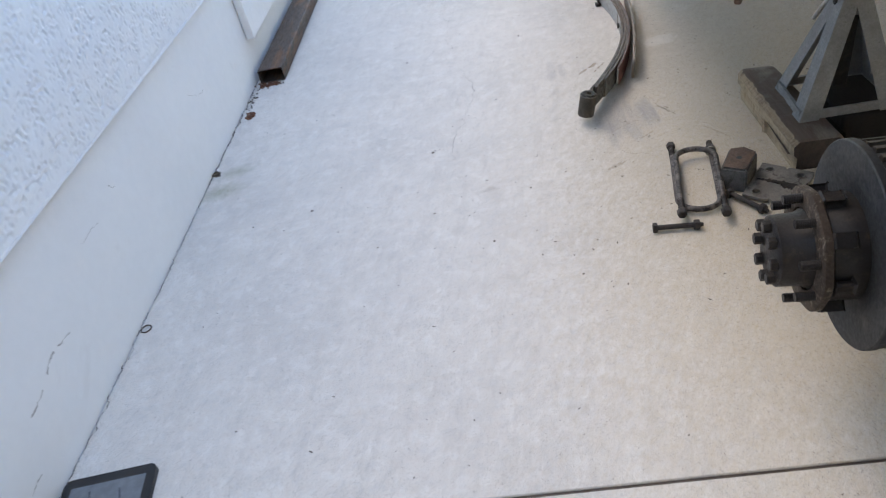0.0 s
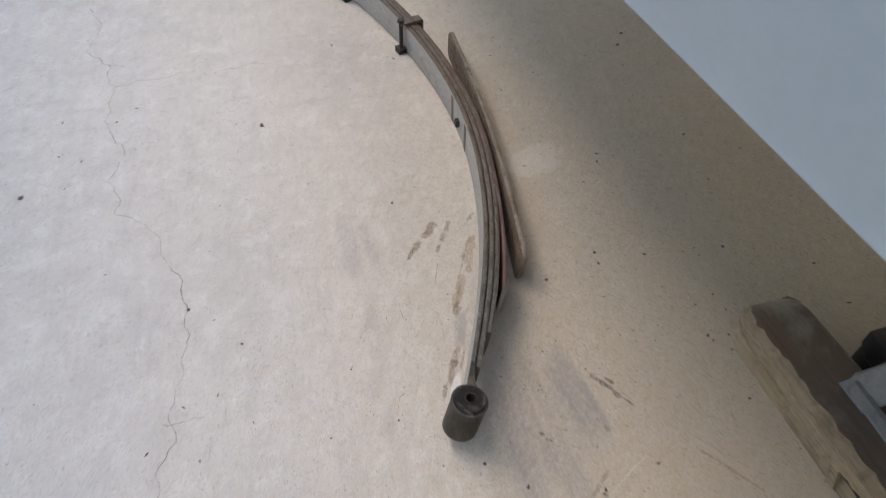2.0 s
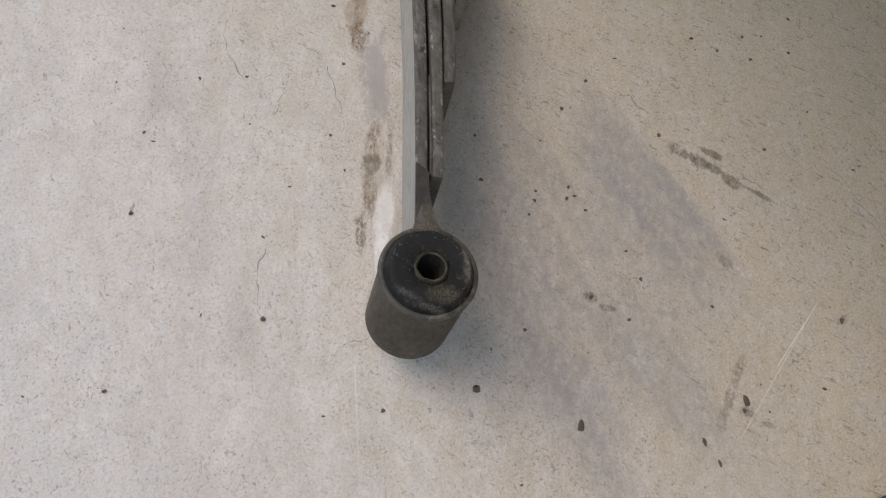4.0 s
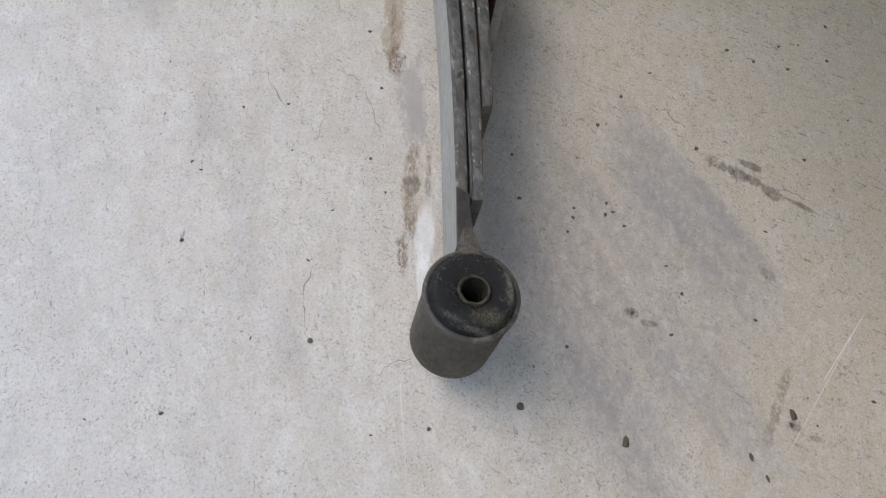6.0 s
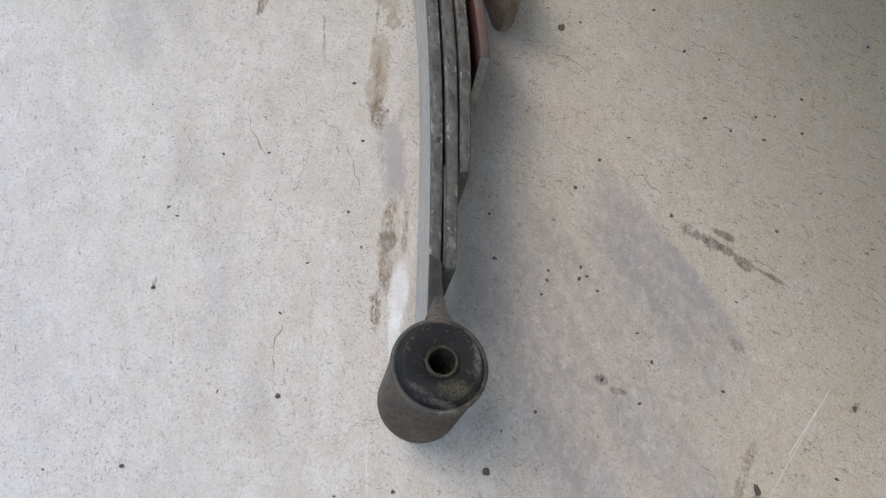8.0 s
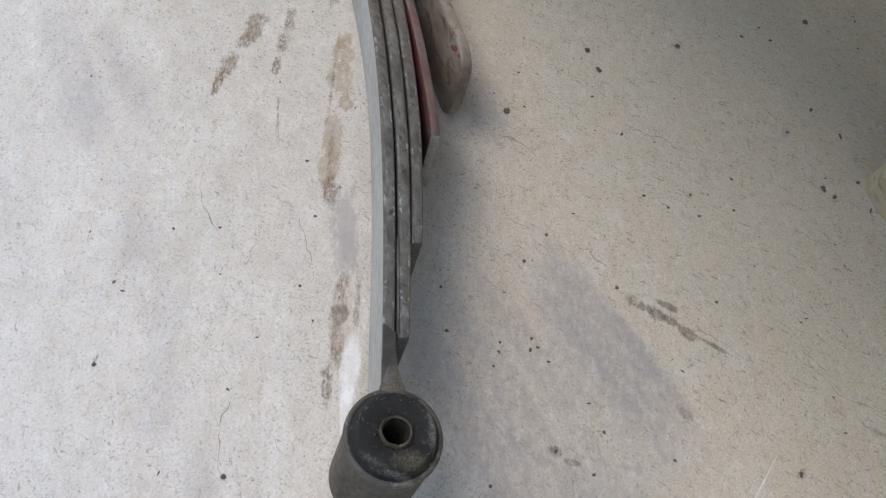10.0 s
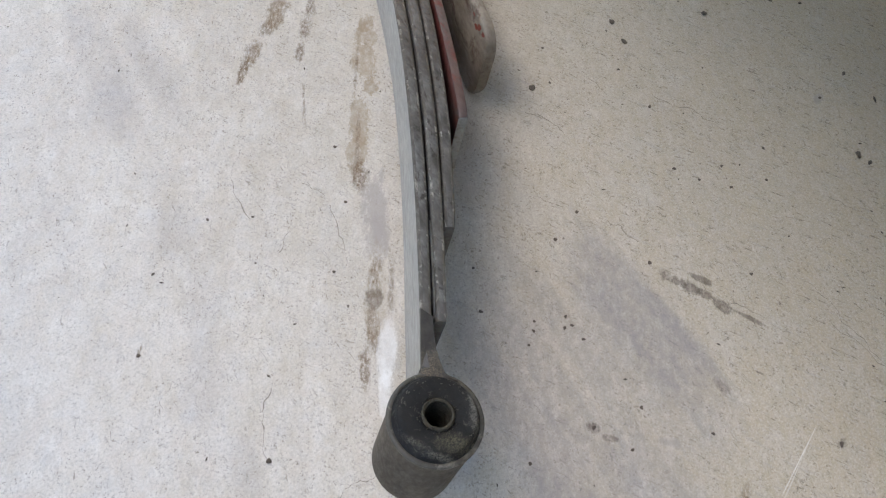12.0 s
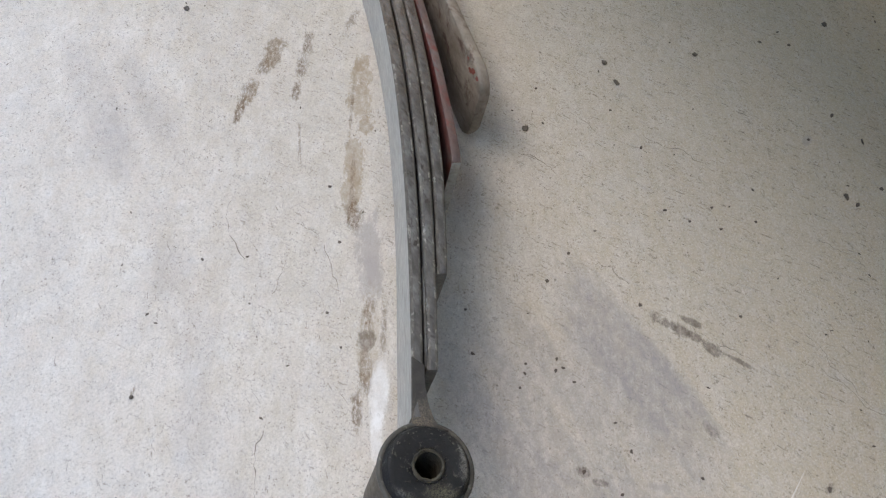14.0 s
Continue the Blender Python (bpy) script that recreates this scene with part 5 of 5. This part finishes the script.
for i in range(8):
    a = 2 * math.pi * (i + 0.5) / 8
    y, z = HY + 0.074 * math.cos(a), HZ + 0.074 * math.sin(a)
    bm = rod([(0.436, y, z), (0.399, y, z)], 0.0068, 12)
    for k in range(10):
        lathe([(0.0062, 0), (0.0072, 0.0011), (0.0062, 0.0022)], (0.401 + 0.0022 * k, y, z), (1, 0, 0), 12, bm)
    part("wheel_stud", bm, HUB_IRON, hub)
    y, z = HY + 0.040 * math.cos(a + 0.2), HZ + 0.040 * math.sin(a + 0.2)
    part("cover_bolt", hex_head((0.381, y, z), (0.3695, y, z), 0.0090), HUB_IRON, hub)
rotor = part("rotor", lathe([(0.060, 0.003), (0.096, 0.003), (0.102, 0.0), (0.147, 0.0), (0.149, 0.002), (0.149, 0.012), (0.146, 0.014), (0.060, 0.014)], (0.4825, HY, HZ), (1, 0, 0), 72, closed=True), ROTOR_STEEL, car, "dark grey brake rotor", 40)
# the hat's near-black colour stands for the shade behind the flange
part("rotor_hat", lathe([(0.050, 0.0), (0.074, 0.0), (0.077, 0.004), (0.077, 0.0460), (0.050, 0.0460)], (0.4390, HY, HZ), (1, 0, 0), 56, closed=True), HUB_IRON, rotor, "", 40)
part("drum", lathe([(0.060, 0.0), (0.136, 0.0), (0.139, 0.004), (0.139, 0.090), (0.133, 0.094), (0.060, 0.094)], (0.4990, HY, HZ), (1, 0, 0), 64, closed=True), ROTOR_STEEL, rotor, "", 40)
for i in range(40):
    a = 2 * math.pi * i / 40
    c, s = math.cos(a), math.sin(a)
    p0, p1 = Vector((0.5015, HY + 0.141 * c, HZ + 0.141 * s)), Vector((0.5895, HY + 0.141 * c, HZ + 0.141 * s))
    part("fin", bar(p0, p1, 0.007, 0.010, up=(0, c, s), bevel=0.001), RIB_BROWN, rotor)
for i in range(8):
    a = 2 * math.pi * i / 8
    p = Vector((0.453, HY + 0.083 * math.cos(a), HZ + 0.083 * math.sin(a)))
    part("lug", bar(p - Vector((0.0135, 0, 0)), p + Vector((0.0120, 0, 0)), 0.015, 0.012, up=(0, math.cos(a), math.sin(a)), bevel=0.003), HUB_IRON, rotor)
part("axle_tube", rod([(0.56, HY, HZ), (0.9, HY, HZ), (1.8, HY, HZ)], 0.042, 20), DARK_STEEL, car, "", 40)

# the hub is steered a little outward
turned = Matrix.Translation((0.4825, HY, HZ)) @ Matrix.Rotation(-0.088, 4, "Z") @ Matrix.Translation((-0.4825, -HY, -HZ))
for ob in [hub, *hub.children, rotor, *rotor.children]:
    ob.data.transform(Matrix.Translation(-BASE[ob]) @ turned @ Matrix.Translation(BASE[ob]))

# ---- things along the wall ----
tube = thing("steel_tube", (-0.80, 2.9, 0), "rusty rectangular steel tube lying along the wall", "steel tube")
X0, X1, Z1, TH = -0.848, -0.752, 0.052, 0.0035
bm = bmesh.new()
rings = []
for y in (2.458, 6.0):
    out = [bm.verts.new((x, y, z)) for x, z in rounded(X0, X1, 0.0005, Z1, 0.006, 4)]
    inn = [bm.verts.new((x, y, z)) for x, z in rounded(X0 + TH, X1 - TH, 0.0005 + TH, Z1 - TH, 0.004, 4)]
    rings.append((out, inn))
m = len(rings[0][0])
for i in range(m):
    j = (i + 1) % m
    (o0, n0), (o1, n1) = rings
    bm.faces.new((o0[i], o0[j], o1[j], o1[i]))
    bm.faces.new((n0[i], n0[j], n1[j], n1[i]))
    bm.faces.new((o0[i], o0[j], n0[j], n0[i]))
    bm.faces.new((o1[i], o1[j], n1[j], n1[i]))
part("tube", bm, RUST_TUBE, tube, "", 40)


def flakes(name, cx, cy, spread, count, size, seed, material, label, category, zmax=0.004):
    """A little heap of thin bits."""
    rng = random.Random(seed)
    bm = bmesh.new()
    for _ in range(count):
        x, y = cx + rng.gauss(0, spread[0]), cy + rng.gauss(0, spread[1])
        s, a, z = size * rng.uniform(0.4, 1.2), rng.uniform(0, 6.28), rng.uniform(0.0004, zmax)
        pts = [(s * math.cos(a + k * 1.57 + rng.uniform(-0.4, 0.4)), s * rng.uniform(0.5, 0.9) * math.sin(a + k * 1.57)) for k in range(4)]
        top = [bm.verts.new((x + u, y + v, z + rng.uniform(0, size * 0.3))) for u, v in pts]
        low = [bm.verts.new((x + u, y + v, 0.0002)) for u, v in pts]
        bm.faces.new(top)
        for k in range(4):
            bm.faces.new((top[k], top[(k + 1) % 4], low[(k + 1) % 4], low[k]))
    ob = part(name, bm, material)
    return tagged(ob, label, category, kind="stuff")


flakes("rust_flakes", -0.832, 2.200, (0.006, 0.012), 80, 0.006, 1, RUST_FLAKE, "scattered red-brown rust flakes by the wall's foot", "rust flakes", 0.006)
flakes("rust_flakes", -0.812, 2.436, (0.024, 0.011), 90, 0.005, 2, RUST_FLAKE, "red-brown rust crumbs at the open end of the tube", "rust flakes", 0.005)
flakes("leaf_litter", -0.858, 1.835, (0.006, 0.008), 14, 0.006, 3, GRIT, "small dark litter in the wall's corner", "litter", 0.008)
flakes("leaf_litter", -0.852, 2.33, (0.006, 0.05), 30, 0.0035, 4, GRIT, "small dark litter in the wall's corner", "litter", 0.004)

washer = part("washer_ring", lathe([(0.0105, 0.0), (0.0128, 0.0), (0.0136, 0.0012), (0.0128, 0.0024), (0.0105, 0.0024)], (-0.852, 1.180, 0.0004), seg=28, closed=True), RUST_TOP)
tagged(washer, "thin rusty steel ring lying by the wall", "ring")

tablet = thing("tablet", (-0.775, 0.67, 0), "black tablet computer with a grey screen lying on the concrete", "tablet computer")
tu, tv = Vector((0.171, 0.021, 0)).normalized(), Vector((0.021, -0.171, 0)).normalized()


def tab(u, v, w):
    return Vector((-0.8625, 0.778, 0.0)) + tu * u + tv * v + Vector((0, 0, w))


bm = slab_of(rounded(0, 0.176, 0, 0.250, 0.014), 0.0105, lambda u, v, w: tab(u, v, w + 0.0005))
part("case", bm, TABLET_FRAME, tablet)
part("screen", slab_of(rounded(0.017, 0.159, 0.020, 0.230, 0.002), 0.0004, lambda u, v, w: tab(u, v, w + 0.0110)), TABLET_GLASS, tablet, "dull grey glass screen")
for u, v in ((0.052, 0.034), (0.108, 0.040)):
    part("smudge", slab_of(rounded(u, u + 0.004, v, v + 0.022, 0.002), 0.0002, lambda u, v, w: tab(u + 0.3 * (v - 0.03), v, w + 0.01150)), SMUDGE, tablet)

# ---- grit on the slab ----
rng = random.Random(21)


def pebble_mesh(seed):
    r = random.Random(seed)
    bm = bmesh.new()
    bmesh.ops.create_icosphere(bm, subdivisions=1, radius=1.0)
    for v in bm.verts:
        v.co = Vector((v.co.x * r.uniform(0.45, 1.4), v.co.y * r.uniform(0.45, 1.3), max(-0.25, v.co.z * r.uniform(0.4, 0.9))))
    me = bpy.data.meshes.new("pebble")
    bm.to_mesh(me)
    bm.free()
    me.materials.append(GRIT)
    return me


PEBBLES = [pebble_mesh(k) for k in range(5)]
SPOTS_BY_EYE = [
    (0.454, 1.822, 3.0), (0.383, 1.812, 3.0), (0.357, 1.754, 3.2), (0.272, 1.741, 4.0), (0.312, 1.696, 4.5), (0.222, 1.755, 2.6), (0.397, 1.658, 3.0), (0.315, 2.002, 3.0),
    (0.187, 1.831, 3.5), (0.078, 1.712, 3.0), (0.301, 1.959, 2.6), (0.378, 1.813, 3.2), (0.36, 1.821, 2.6), (0.364, 1.826, 2.2), (0.338, 1.848, 2.8), (0.313, 1.756, 2.4),
    (0.098, 1.835, 3.2), (0.383, 1.819, 2.6), (0.352, 1.815, 2.0), (0.401, 1.662, 4.5), (0.434, 1.877, 2.6), (0.217, 1.99, 2.6), (0.243, 1.978, 2.4), (0.147, 1.924, 3.0),
    (0.173, 1.97, 2.4), (0.271, 1.917, 2.4), (0.268, 1.892, 2.2), (0.417, 1.715, 2.6), (0.35, 1.876, 2.4), (0.384, 1.801, 2.4), (0.409, 1.867, 2.8), (0.369, 1.732, 2.8),
    (0.389, 1.749, 2.8),
]
SPOTS_BESIDE = [
    (0.636, 1.978, 4.0), (0.558, 1.984, 4.6), (0.467, 1.98, 4.375), (0.672, 2.21, 4.0), (0.899, 2.534, 7.0), (0.562, 2.005, 4.5), (0.48, 1.671, 3.4), (0.509, 1.782, 2.6),
    (0.587, 1.854, 3.4), (0.517, 1.872, 3.25), (0.527, 1.856, 2.6), (0.543, 1.84, 2.8), (0.497, 2.009, 2.2), (0.87, 2.498, 8.0), (0.663, 2.192, 4.5), (1.04, 2.06, 12.0),
    (0.697, 1.963, 3.4), (0.764, 1.952, 4.5), (0.718, 1.949, 3.5), (0.536, 1.924, 3.25), (0.57, 1.832, 2.8), (0.647, 1.815, 4.2), (0.677, 1.807, 3.6), (0.482, 1.978, 3.0),
    (0.537, 1.964, 2.8), (0.66, 1.868, 2.8), (0.549, 1.857, 2.8),
]
SPOTS_OPEN = [
    (-0.511, 1.557, 6.5), (-0.286, 2.406, 8.75), (0.119, 2.467, 8.75), (-0.184, 1.755, 8.125), (0.289, 1.541, 5.0), (0.29, 2.207, 4.0), (0.764, 1.222, 6.0), (0.838, 1.236, 4.0),
    (0.866, 1.415, 4.0), (0.651, 1.136, 3.6), (-0.577, 1.487, 4.5), (-0.67, 1.524, 6.25), (-0.175, 1.46, 5.0), (-0.032, 1.315, 5.625), (0.15, 1.16, 5.0), (0.072, 1.508, 4.5),
    (0.036, 1.541, 4.0), (-0.521, 2.098, 4.5), (-0.052, 2.094, 4.5), (0.745, 1.226, 12.0), (0.829, 1.246, 9.0), (0.849, 1.415, 9.0), (0.787, 1.262, 5.0), (0.812, 1.345, 5.0),
    (-0.176, 1.764, 4.0), (-0.129, 2.556, 4.0), (-0.228, 2.491, 4.0),
]
for i, (x, y, s) in enumerate(SPOTS_BY_EYE + SPOTS_BESIDE + SPOTS_OPEN):
    ob = new("grit_speck", PEBBLES[i % 5])
    ob.matrix_world = Matrix.LocRotScale((x, y, s * 0.00018), Euler((0, 0, i * 1.7)), (s * (0.00056 if s < 3.7 else 0.00076), s * (0.00048 if s < 3.7 else 0.0006), s * 0.0003))
    tagged(ob, "small dark speck of grit on the concrete", "grit", "grit on the slab")
bm = bmesh.new()
for _ in range(700):
    x, y = rng.uniform(-0.8, 1.3), rng.uniform(0.4, 3.4)
    if rng.random() < 0.35:
        x, y = rng.gauss(0.45, 0.35), rng.gauss(1.9, 0.45)
    s, a = rng.uniform(0.0003, 0.0009) * (1.5 if rng.random() < 0.1 else 1.0), rng.uniform(0, 3.14)
    long = s * rng.uniform(1.0, 2.4)
    d, e = Vector((math.cos(a), math.sin(a), 0)), Vector((-math.sin(a), math.cos(a), 0))
    c = Vector((x, y, 0.0002))
    low = [bm.verts.new(c + d * long * u + e * s * v) for u, v in ((1, 0), (0.2, 0.9), (-1, 0.1), (-0.1, -0.8))]
    top = bm.verts.new(c + Vector((0, 0, s * 0.8)))
    for k in range(4):
        bm.faces.new((low[k], low[(k + 1) % 4], top))
for _ in range(220):
    x, y = rng.uniform(-0.75, 1.0), rng.uniform(0.70, 2.75)
    if rng.random() < 0.4:
        x, y = rng.gauss(0.35, 0.30), rng.gauss(1.55, 0.35)
    if 0.02 < x < 0.62 and 1.68 < y < 2.15:
        continue
    s, a = rng.uniform(0.0008, 0.0020), rng.uniform(0, 3.14)
    long = s * rng.uniform(1.0, 3.2)
    d, e = Vector((math.cos(a), math.sin(a), 0)), Vector((-math.sin(a), math.cos(a), 0))
    c = Vector((x, y, 0.0002))
    low = [bm.verts.new(c + d * long * u + e * s * v) for u, v in ((1, 0.2), (0.3, 0.9), (-0.6, 0.7), (-1, 0), (-0.1, -0.8), (0.7, -0.6))]
    top = bm.verts.new(c + Vector((0, 0, s * 0.7)))
    for k in range(6):
        bm.faces.new((low[k], low[(k + 1) % 6], top))
tagged(part("grit", bm, GRIT), "fine dark grit scattered over the concrete", "grit", kind="stuff")
